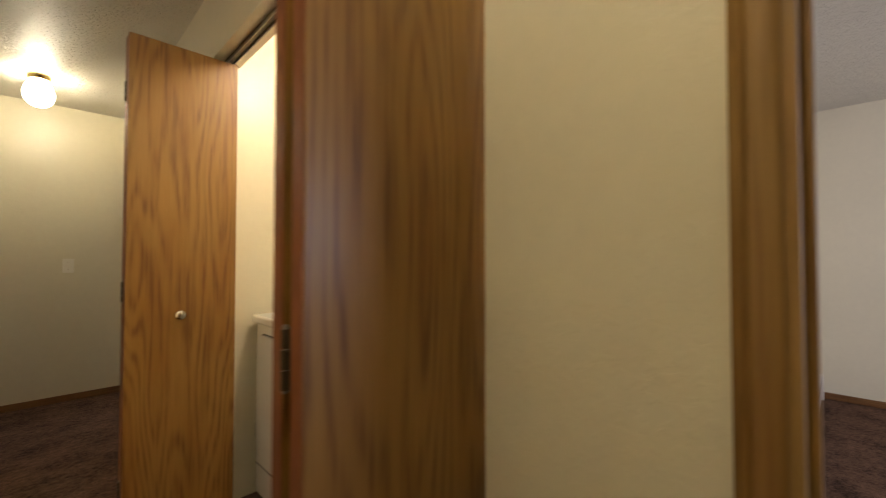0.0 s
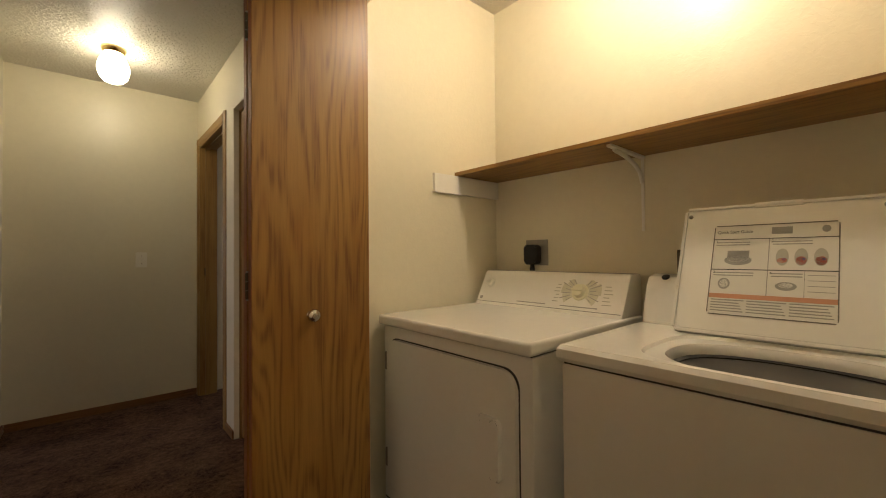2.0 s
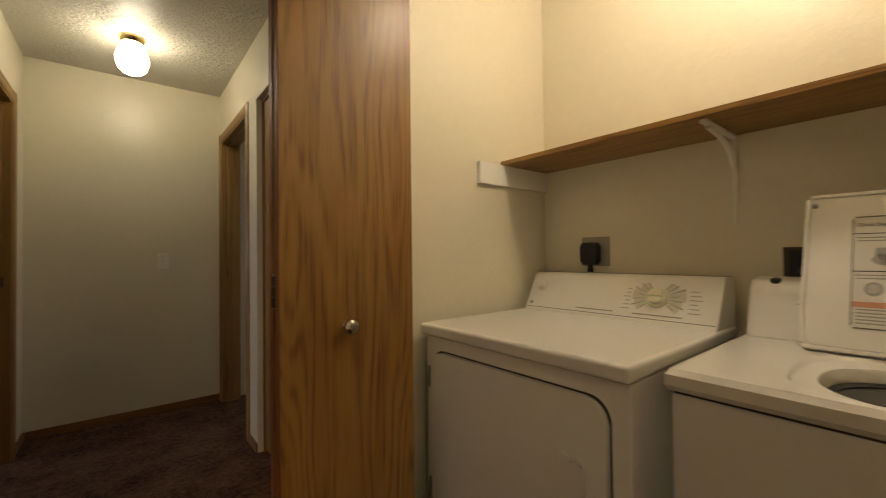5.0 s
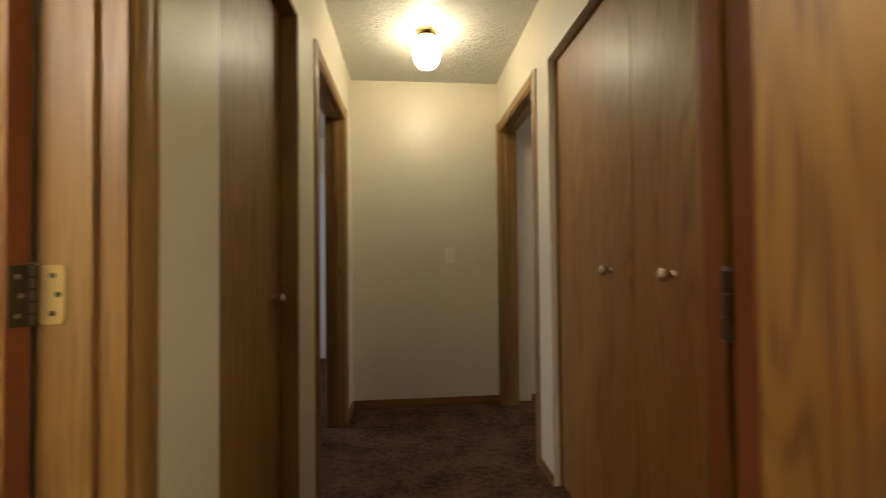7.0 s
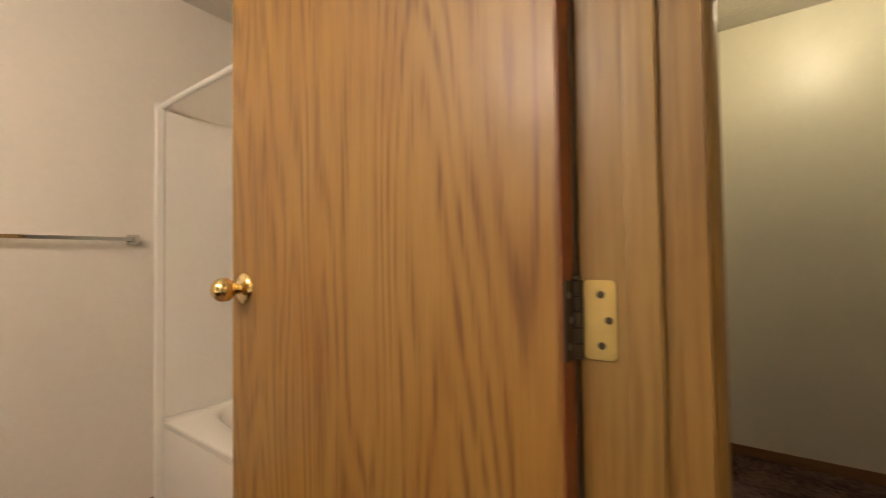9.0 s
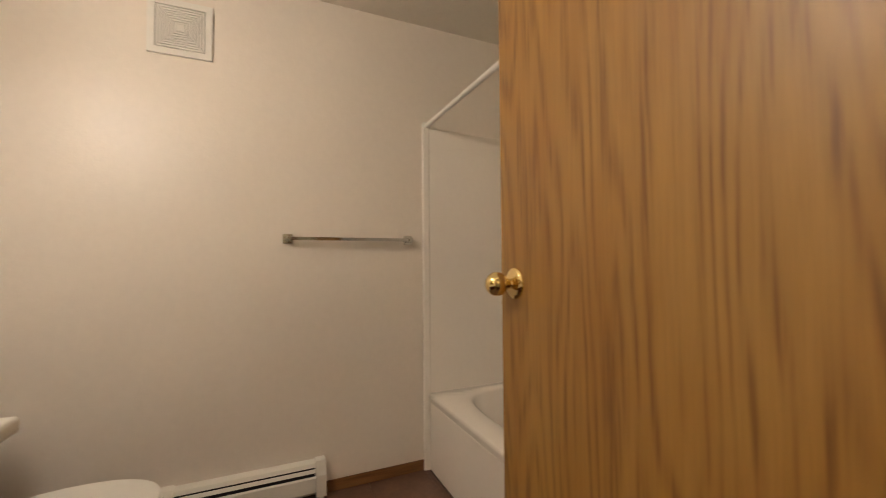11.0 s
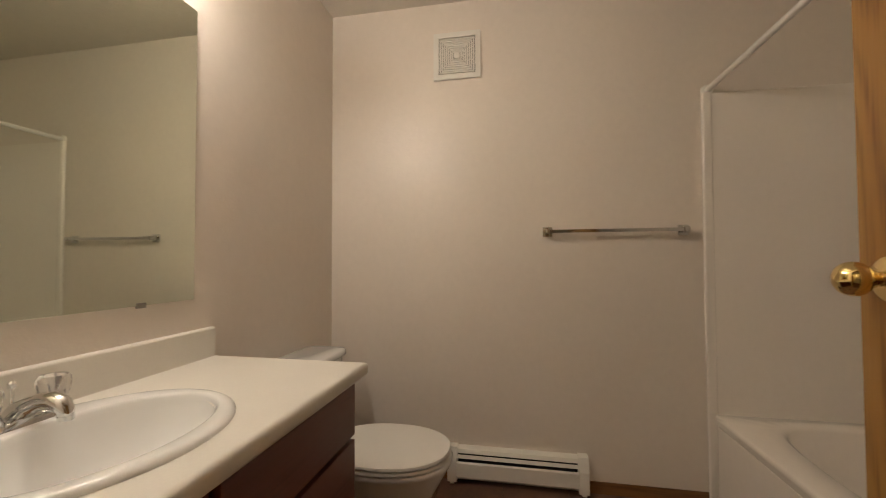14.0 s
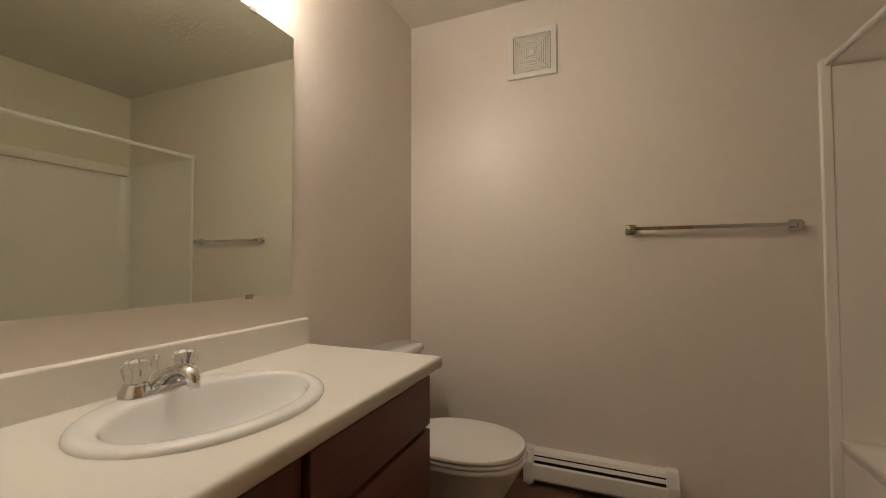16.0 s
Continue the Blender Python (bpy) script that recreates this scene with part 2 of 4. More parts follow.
def block(*args, **kw):
    return box(bmesh.new(), *args, **kw)


def lathe(bm, profile, centre, axis="z", seg=24):
    """Turns (radius, height) pairs round an axis through centre."""
    rows = []
    for r, h in profile:
        ring = []
        for i in range(seg):
            a = 2 * math.pi * i / seg
            u, v = r * math.cos(a), r * math.sin(a)
            p = {"z": (u, v, h), "y": (u, h, v), "x": (h, u, v)}[axis]
            ring.append(bm.verts.new(Vector(centre) + Vector(p)))
        rows.append(ring)
    for a, b in zip(rows, rows[1:]):
        for i in range(seg):
            bm.faces.new((a[i], a[(i + 1) % seg], b[(i + 1) % seg], b[i]))
    for ring in (rows[0], rows[-1]):
        bm.faces.new(ring)
    return bm


def turned(profile, centre, axis="z", seg=24):
    return lathe(bmesh.new(), profile, centre, axis, seg)


def tube(bm, points, radius, seg=10):
    rows = []
    pts = [Vector(p) for p in points]
    for i, p in enumerate(pts):
        d = (pts[min(i + 1, len(pts) - 1)] - pts[max(i - 1, 0)]).normalized()
        side = d.cross(Vector((0.0, 0.0, 1.0)))
        side = side.normalized() if side.length > 1e-3 else Vector((1, 0, 0))
        up = side.cross(d)
        r = radius[i] if isinstance(radius, (list, tuple)) else radius
        rows.append([bm.verts.new(p + r * (math.cos(a) * side + math.sin(a) * up)) for a in (2 * math.pi * k / seg for k in range(seg))])
    for a, b in zip(rows, rows[1:]):
        for k in range(seg):
            bm.faces.new((a[k], a[(k + 1) % seg], b[(k + 1) % seg], b[k]))
    bm.faces.new(rows[0]), bm.faces.new(rows[-1])
    return bm


def oval(cx, cy, a, b, z, n=56, power=2.0):
    out = []
    for i in range(n):
        t = 2 * math.pi * i / n
        c, s = math.cos(t), math.sin(t)
        out.append(Vector((cx + a * math.copysign(abs(c) ** (2 / power), c), cy + b * math.copysign(abs(s) ** (2 / power), s), z)))
    return out


def rim(x0, x1, y0, y1, z, cx, cy, n=56):
    """The points of a rectangle's edge, seen at even angles from (cx, cy)."""
    out = []
    for i in range(n):
        t = 2 * math.pi * i / n
        c, s = math.cos(t), math.sin(t)
        k = min([(x1 - cx) / c if c > 1e-9 else (x0 - cx) / c if c < -1e-9 else 1e9, (y1 - cy) / s if s > 1e-9 else (y0 - cy) / s if s < -1e-9 else 1e9])
        out.append(Vector((cx + k * c, cy + k * s, z)))
    for corner in ((x0, y0), (x0, y1), (x1, y0), (x1, y1)):
        best = min(range(n), key=lambda i: (out[i].x - corner[0]) ** 2 + (out[i].y - corner[1]) ** 2)
        out[best] = Vector((*corner, z))
    return out


def loft(loops, close_first=False, close_last=False):
    bm = bmesh.new()
    rows = [[bm.verts.new(p) for p in loop] for loop in loops]
    n = len(rows[0])
    for a, b in zip(rows, rows[1:]):
        for i in range(n):
            bm.faces.new((a[i], a[(i + 1) % n], b[(i + 1) % n], b[i]))
    if close_first:
        bm.faces.new(rows[0])
    if close_last:
        bm.faces.new(rows[-1])
    return bm


def prism(outline, axis, lo, hi, bevel=0.0):
    """An outline of (u, v) pairs drawn out along an axis: x (u=y, v=z), y (u=x, v=z) or z (u=x, v=y)."""
    bm = bmesh.new()
    ends = []
    for h in (lo, hi):
        ends.append([bm.verts.new({"x": (h, u, v), "y": (u, h, v), "z": (u, v, h)}[axis]) for u, v in outline])
    bm.faces.new(ends[0]), bm.faces.new(ends[1])
    n = len(outline)
    for i in range(n):
        bm.faces.new((ends[0][i], ends[0][(i + 1) % n], ends[1][(i + 1) % n], ends[1][i]))
    if bevel:
        bmesh.ops.bevel(bm, geom=list(bm.edges), offset=bevel, segments=2, profile=0.6, affect="EDGES")
    return bm


def rounded(u0, u1, v0, v1, r, n=6):
    out = []
    for cu, cv, start in ((u1 - r, v1 - r, 0), (u0 + r, v1 - r, 90), (u0 + r, v0 + r, 180), (u1 - r, v0 + r, 270)):
        out += [(cu + r * math.cos(radians(start + 90 * k / n)), cv + r * math.sin(radians(start + 90 * k / n))) for k in range(n + 1)]
    return out


ORIGIN = {}


def finish(name, bm, mat, smooth=True):
    bmesh.ops.remove_doubles(bm, verts=bm.verts, dist=1e-6)
    bmesh.ops.recalc_face_normals(bm, faces=bm.faces)
    me = bpy.data.meshes.new(name)
    bm.to_mesh(me)
    bm.free()
    me.materials.append(mat)
    soft = False
    if smooth:
        me.polygons.foreach_set("use_smooth", [True] * len(me.polygons))
        soft = mat in (PORCELAIN, ACRYLIC, LAMINATE, CHROME) and len(me.vertices) > 150
        me.set_sharp_from_angle(angle=radians(70 if soft else 35))
    ob = new(name, me)
    if not soft:
        ob.modifiers.new("weighted_normal", "WEIGHTED_NORMAL").keep_sharp = True
    return ob


def thing(name, at, label, category, group="", kind=""):
    ob = new(name)
    ob.empty_display_size = 0.1
    ob.location = at
    ORIGIN[ob] = Vector(at)
    return tagged(ob, label, category, group, kind)


def part(name, bm, mat, parent, label=""):
    """One mesh, given in world places, under a thing or a part."""
    at = ORIGIN[parent]
    bmesh.ops.translate(bm, verts=bm.verts, vec=-at)
    ob = finish(name, bm, mat)
    ob.parent = parent
    ORIGIN[ob] = at
    return tagged(ob, label)


def solid(name, bm, mat, label, category="", kind="", group=""):
    """A thing of one mesh."""
    ob = finish(name, bm, mat)
    ORIGIN[ob] = Vector((0, 0, 0))
    return tagged(ob, label, category, group, kind)


# ---- structure ----
H = 2.44
LX, RX, T = 0.0, 1.11, 0.12
FAR, SOUTH = 5.315, -1.2
BX, BY = -2.17, 1.415


def wall(name, axis, a0, a1, lo, hi, openings, mat, label):
    """A wall of thickness a0..a1 running lo..hi along axis, with openings (start, end, bottom, top)."""
    bm = bmesh.new()

    def piece(s, e, z0, z1):
        if e - s > 1e-4 and z1 - z0 > 1e-4:
            if axis == "y":
                box(bm, a0, a1, s, e, z0, z1)
            else:
                box(bm, s, e, a0, a1, z0, z1)

    at = lo
    for s, e, b, t in sorted(openings):
        piece(at, s, 0, H)
        piece(s, e, 0, b)
        piece(s, e, t, H)
        at = e
    piece(at, hi, 0, H)
    return solid(name, bm, mat, label, "wall", "structure")


BATH_DOOR = (2.115, 2.96)
CLOSET_DOOR = (3.24, 3.90)
LEFT_ROOM = (4.20, 5.01)
SOUTH_ROOM = (-0.10, 0.800)
LAUNDRY = (1.19, 2.80)
LINEN = (3.02, 4.19)
RIGHT_ROOM = (4.42, 5.25)

wall("wall_hall_west", "y", -T, LX, SOUTH, FAR, [(*BATH_DOOR, 0, 2.06), (*CLOSET_DOOR, 0, 2.07), (*LEFT_ROOM, 0, 2.06)], WALL, "cream painted hallway wall with wooden door openings")
wall("wall_hall_east", "y", RX, RX + T, SOUTH, FAR, [(*SOUTH_ROOM, 0, 2.06), (*LAUNDRY, 0, 2.10), (*LINEN, 0, 2.07), (*RIGHT_ROOM, 0, 2.06)], WALL, "cream painted hallway wall with laundry opening")
wall("wall_hall_north", "x", FAR, FAR + T, -T, 4.0, [], WALL, "cream painted wall at the end of the hallway")
wall("wall_hall_south", "x", SOUTH - T, SOUTH, -T, RX + T, [], WALL, "plain cream wall closing the hallway")
solid("ceiling_hall", block(-T, RX + T, SOUTH - T, FAR + T, H, H + 0.1), CEILING, "textured cream hallway ceiling", "ceiling", "structure")
solid("floor_hall", block(-T - 0.02, RX + T, SOUTH - T, FAR + T, -0.1, 0.0), CARPET, "brown mottled cut pile carpet", "carpet", "structure")

# laundry closet and the linen closet beside it
CB, CN, CS = 2.08, 2.87, 1.10
wall("wall_laundry_back", "y", CB, CB + T, CS - T, 4.3, [], WALL, "cream painted back wall of the laundry closet")
wall("wall_laundry_north", "x", CN, CN + T, RX + T, CB, [], WALL, "cream painted side wall of the laundry closet")
wall("wall_laundry_south", "x", CS - T, CS, RX + T, CB, [], WALL, "cream painted side wall of the laundry closet")
wall("wall_linen_north", "x", 4.25, 4.30, RX + T, CB, [], WALL, "plain wall of the linen closet")
solid("ceiling_laundry", block(RX + T, CB + T, CS - T, 4.3, H, H + 0.1), CEILING, "cream ceiling of the laundry closet", "ceiling", "structure")
solid("floor_laundry", block(RX + T, CB + T, CS - T, 4.3, -0.1, -0.004), VINYL[0], "dark vinyl floor of the laundry closet", "floor", "structure")

# south bedroom behind the open doorway
wall("wall_bedroom_east", "y", 5.25, 5.37, -2.6, 1.1, [], WALL, "plain cream bedroom wall", )
wall("wall_bedroom_north", "x", 0.93, 0.97, RX + T, 5.25, [], WALL, "plain cream bedroom wall")
wall("wall_bedroom_south", "x", -2.6, -2.48, RX + T, 5.25, [(2.4, 4.2, 0.9, 2.1)], WALL, "cream bedroom wall with a window")
wall("wall_bedroom_west", "y", RX, RX + T, -2.6, SOUTH - T, [], WALL, "plain cream bedroom wall")
solid("ceiling_bedroom", block(RX + T, 5.37, -2.6, 0.97, H, H + 0.1), CEILING, "textured pale bedroom ceiling", "ceiling", "structure")
solid("floor_bedroom", block(RX + T, 5.37, -2.6, 0.97, -0.1, -0.001), CARPET, "brown mottled bedroom carpet", "carpet", "structure")
daylight("window_daylight", 3.3, -2.54, 1.5, 90, 0, 1.7, 1.1, DAYLIGHT * 3.5)

# north-east room
wall("wall_office_south", "x", 4.30, 4.34, CB + T, 4.0, [], WALL, "plain cream wall of the side room")
wall("wall_office_east", "y", 4.0, 4.12, 4.30, FAR + T, [(4.55, 5.15, 0.9, 2.0)], WALL, "cream wall with a window")
solid("ceiling_office", block(RX + T, 4.12, 4.30, FAR + T, H, H + 0.1), CEILING, "pale ceiling of the side room", "ceiling", "structure")
solid("floor_office", block(RX + T, 4.12, 4.30, FAR + T, -0.1, -0.001), CARPET, "brown carpet of the side room", "carpet", "structure")
daylight("window_daylight", 4.06, 4.85, 1.45, 90, 90, 0.58, 1.0, DAYLIGHT * 0.6)

# north-west room
wall("wall_study_north", "x", 6.8, 6.92, -3.0, 0.0, [], WALL, "plain cream wall of the far room")
wall("wall_study_west", "y", -3.12, -3.0, 4.1, 6.92, [(5.0, 6.0, 0.9, 2.0)], WALL, "cream wall with a window")
wall("wall_study_east", "y", -0.12, -0.02, FAR + T, 6.8, [], WALL, "plain cream wall of the far room")
wall("wall_study_south", "x", 4.03, 4.10, -3.0, -T, [], WALL, "plain cream wall of the far room")
solid("ceiling_study", block(-3.12, -T, 4.03, 6.92, H, H + 0.1), CEILING, "pale ceiling of the far room", "ceiling", "structure")
solid("floor_study", block(-3.12, -T - 0.02, 4.03, 6.92, -0.1, -0.001), CARPET, "brown carpet of the far room", "carpet", "structure")
daylight("window_daylight", -3.06, 5.5, 1.45, 90, -90, 0.95, 1.0, DAYLIGHT * 1.6)


def window(at, axis, w, h, name):
    """A plain white-framed window in a wall; at is the middle of its sill line."""
    x, y, z = at
    t = thing(name, at, "white framed window with a single clear pane", "window", kind="structure")
    def bar(n, s0, s1, z0, z1, m):
        if axis == "x":
            return part(n, block(x + s0, x + s1, y - 0.02, y + 0.02, z + z0, z + z1, bevel=0.004), m, t)
        return part(n, block(x - 0.02, x + 0.02, y + s0, y + s1, z + z0, z + z1, bevel=0.004), m, t)
    bar("window_frame", -w / 2, -w / 2 + 0.05, 0, h, WHITE)
    bar("window_frame", w / 2 - 0.05, w / 2, 0, h, WHITE)
    bar("window_frame", -w / 2 + 0.05, w / 2 - 0.05, h - 0.05, h, WHITE)
    bar("window_sill", -w / 2 + 0.05, w / 2 - 0.05, 0, 0.05, WHITE)
    if axis == "x":
        p = part("pane", block(x - w / 2 + 0.05, x + w / 2 - 0.05, y - 0.003, y + 0.003, z + 0.05, z + h - 0.05), GLASS, t)
    else:
        p = part("pane", block(x - 0.003, x + 0.003, y - w / 2 + 0.05, y + w / 2 - 0.05, z + 0.05, z + h - 0.05), GLASS, t)
    p.visible_shadow = False
    return t


window((3.3, -2.57, 0.9), "x", 1.8, 1.2, "window_1")
window((4.095, 4.85, 0.9), "y", 0.6, 1.1, "window_2")
window((-3.095, 5.5, 0.9), "y", 1.0, 1.1, "window_3")

# bathroom
wall("wall_bath_west", "y", BX - T, BX, BY - T, 4.06, [], BATH_WALL, "pale painted bathroom wall")
wall("wall_bath_south", "x", BY - T, BY, BX, -T, [], BATH_WALL, "pale painted bathroom wall behind the vanity")
wall("wall_bath_north", "x", 4.06, 4.10, BX - T, -T, [], BATH_WALL, "pale painted bathroom wall above the tub")
wall("wall_bath_chase", "y", -0.64, -T, 3.14, 4.06, [], BATH_WALL, "pale painted bathroom wall at the end of the tub")
solid("wall_bath_east_skin", block(-T - 0.004, -T, BY, BATH_DOOR[0] - 0.07, 0, H), BATH_WALL, "pale painted bathroom wall beside the door", "wall", "structure")
solid("wall_bath_east_skin", block(-T - 0.004, -T, BATH_DOOR[1] + 0.07, 3.14, 0, H), BATH_WALL, "pale painted bathroom wall beside the door", "wall", "structure")
solid("ceiling_bath", block(BX - T, -T, BY - T, 4.10, H, H + 0.1), BATH_CEILING, "pale lightly textured bathroom ceiling", "ceiling", "structure")
bath_floor = solid("floor_bath", block(BX - T, -T - 0.02, BY - T, 4.10, -0.1, -0.008), GROUT, "dark brown vinyl tile bathroom floor", "floor", "structure")


# ---- trim ----
def casing_leg(x, side, y0, y1, z1, parent):
    """One upright of moulded casing on a hall wall at x; side is the way it stands proud."""
    w = y1 - y0
    out = [(0, 0), (0, w), (0.008, w), (0.014, w * 0.75), (0.010, w * 0.62), (0.013, w * 0.4), (0.011, w * 0.12), (0.006, 0)]
    pts = [(x + side * u, y0 + v) for u, v in out]
    return part("casing", prism(pts, "z", 0, z1), TRIM_Z, parent)


def door_frame(name, x_face, side, y0, y1, top, label, cw=0.057):
    """Jambs, head, stops and casings of an opening through a hall wall; side +1 faces east."""
    x0, x1 = (x_face - T, x_face) if side > 0 else (x_face, x_face + T)
    t = thing(name, ((x0 + x1) / 2, (y0 + y1) / 2, 0), label, "door frame", kind="structure")
    j = 0.018
    part("jamb", block(x0 - 0.002, x1 + 0.002, y0, y0 + j, 0, top - j, bevel=0.002), TRIM_Z, t)
    part("jamb", block(x0 - 0.002, x1 + 0.002, y1 - j, y1, 0, top - j, bevel=0.002), TRIM_Z, t)
    part("head", block(x0 - 0.002, x1 + 0.002, y0, y1, top - j, top, bevel=0.002), TRIM_Y, t)
    sx = x_face - side * 0.055
    part("stop", block(sx - 0.016, sx + 0.016, y1 - j - 0.011, y1 - j, 0, top - j, bevel=0.003), TRIM_Z, t)
    part("stop", block(sx - 0.016, sx + 0.016, y0 + j, y0 + j + 0.011, 0, top - j, bevel=0.003), TRIM_Z, t)
    part("stop", block(sx - 0.016, sx + 0.016, y0 + j + 0.011, y1 - j - 0.011, top - j - 0.011, top - j, bevel=0.003), TRIM_Y, t)
    rv = 0.006
    for x, s in ((x_face, side), (x0 if side > 0 else x1, -side)):
        casing_leg(x, s, y0 + rv - cw, y0 + rv, top + cw - rv, t)
        casing_leg(x, s, y1 - rv, y1 - rv + cw, top + cw - rv, t)
        out = [(0, 0), (0, cw), (0.008, cw), (0.014, cw * 0.75), (0.010, cw * 0.62), (0.013, cw * 0.4), (0.011, cw * 0.12), (0.006, 0)]
        part("casing", prism([(x + s * u, top - rv + v) for u, v in out], "y", y0 + rv + 0.001, y1 - rv - 0.001), TRIM_Y, t)
    return t


def recess_frame(name, x0, x1, y0, y1, top, label):
    """A thin wooden lining round a closet door set back in the wall."""
    t = thing(name, ((x0 + x1) / 2, (y0 + y1) / 2, 0), label, "door frame", kind="structure")
    part("jamb", block(x0, x1, y0, y0 + 0.012, 0, top - 0.012), TRIM_Z, t)
    part("jamb", block(x0, x1, y1 - 0.012, y1, 0, top - 0.012), TRIM_Z, t)
    part("head", block(x0, x1, y0, y1, top - 0.012, top), TRIM_Y, t)
    return t


bath_frame = door_frame("door_frame_bath", LX, 1, *BATH_DOOR, 2.06, "oak door frame with moulded casing at the bathroom")
study_frame = door_frame("door_frame_study", LX, 1, *LEFT_ROOM, 2.06, "oak door frame with moulded casing, open doorway")
office_frame = door_frame("door_frame_office", RX, -1, *RIGHT_ROOM, 2.06, "oak door frame with moulded casing, open doorway")
door_frame("door_frame_bedroom", RX, -1, *SOUTH_ROOM, 2.06, "oak door frame with moulded casing at the bedroom", cw=0.046)
for owner, x, y, s in ((study_frame, -0.045, LEFT_ROOM[1] - 0.018, -1), (office_frame, RX + 0.045, RIGHT_ROOM[1] - 0.018, -1)):
    part("strike_plate", block(x - 0.014, x + 0.014, y - 0.0022, y - 0.0002, 0.985, 1.045, bevel=0.0006), HINGE_DARK, owner, "dark metal strike plate")
recess_frame("door_frame_closet", -T, -0.004, *CLOSET_DOOR, 2.07, "oak lining round the recessed closet door")
recess_frame("door_frame_linen", RX + 0.03, RX + T, *LINEN, 2.07, "oak lining round the linen closet doors")


def base(name, x0, x1, y0, y1, mat):
    solid(name, block(x0, x1, y0, y1, 0, 0.054, bevel=0.004), mat, "narrow oak baseboard along the wall", "baseboard", "structure")


base("baseboard", 0.012, RX - 0.012, FAR - 0.011, FAR, BASE_X)
base("baseboard", 0, 0.011, LEFT_ROOM[1] + 0.052, FAR, BASE_Y)
base("baseboard", 0, 0.011, CLOSET_DOOR[1], LEFT_ROOM[0] - 0.052, BASE_Y)
base("baseboard", 0, 0.011, BATH_DOOR[1] + 0.052, CLOSET_DOOR[0], BASE_Y)
base("baseboard", 0, 0.011, SOUTH, BATH_DOOR[0] - 0.052, BASE_Y)
base("baseboard", RX - 0.011, RX, RIGHT_ROOM[1] + 0.052, FAR, BASE_Y)
base("baseboard", RX - 0.011, RX, LINEN[1], RIGHT_ROOM[0] - 0.052, BASE_Y)
base("baseboard", RX - 0.011, RX, LAUNDRY[1], LINEN[0], BASE_Y)
base("baseboard", RX - 0.011, RX, SOUTH_ROOM[1] + 0.052, LAUNDRY[0], BASE_Y)
base("baseboard", 1.35, 4.0, FAR - 0.011, FAR, BASE_X)
base("baseboard", 5.239, 5.25, -2.48, 0.93, BASE_Y)
base("baseboard", BX, BX + 0.012, 2.73, 3.262, BASE_Y)
base("baseboard", BX, BX + 0.012, BY, 2.06, BASE_Y)


# ---- doors ----
def ball_knob(parent, x, y, z, axis, way, mat, r=0.0265, reach=0.050):
    """A turned ball knob with its round rose, standing out along axis."""
    w = way
    rose = part("rose", turned([(0.0350, 0), (0.0352, w * 0.002), (0.0330, w * 0.006), (0.0270, w * 0.009), (0.0200, w * 0.0105), (0.013, w * 0.0125)], (x, y, z), axis, 28), mat, parent)
    prof = [(0.012, w * 0.010), (0.0095, w * 0.018), (0.0095, w * (reach - r * 1.35)), (0.014, w * (reach - r * 1.05))]
    prof += [(r * math.sin(radians(a)), w * (reach - r * 0.15 - r * 0.92 * math.cos(radians(a)))) for a in range(35, 180, 14)] + [(0.002, w * (reach + r * 0.78))]
    part("knob", turned(prof, (x, y, z), axis, 28), mat, parent)


def small_knob(parent, x, y, z, axis, way, mat):
    """A small turned cabinet knob with a stepped face."""
    w = way
    prof = [(0.0125, 0), (0.0115, w * 0.003), (0.008, w * 0.006), (0.0075, w * 0.017), (0.0165, w * 0.022), (0.0205, w * 0.028), (0.0205, w * 0.032), (0.0180, w * 0.036), (0.012, w * 0.0385), (0.010, w * 0.041), (0.002, w * 0.042)]
    part("knob", turned(prof, (x, y, z), axis, 24), mat, parent)


bath_door = thing("bathroom_door", (-0.133, 2.93, 0), "flat oak veneer door standing open with brass knob", "door")
part("slab", block(-0.925, -0.131, 2.904, 2.939, 0.012, 2.035, bevel=0.002), OAK, bath_door)
part("edge_band", block(-0.1305, -0.1285, 2.904, 2.939, 0.012, 2.035), EDGE, bath_door, "dark stained hinge edge")
ball_knob(bath_door, -0.862, 2.904, 1.07, "y", -1, BRASS)
ball_knob(bath_door, -0.862, 2.939, 1.07, "y", 1, BRASS)
part("latch_plate", block(-0.9265, -0.925, 2.911, 2.933, 1.04, 1.10), BRASS, bath_door)
for zc in (0.28, 1.06, 1.82):
    dh = part("hinge", prism(rounded(2.906, 2.936, zc - 0.044, zc + 0.044, 0.005), "x", -0.1284, -0.1262), HINGE_DARK, bath_door, "dark bronze hinge leaf on the door edge")
    for dz in (-0.028, 0.0, 0.028):
        part("screw", turned([(0.0040, 0.0), (0.0040, 0.0007), (0.001, 0.0012)], (-0.1262, 2.918 + 0.005 * (dz == 0), zc + dz), "x", 10), STEEL, dh)
bath_door.rotation_euler = (0, 0, radians(-4.3))
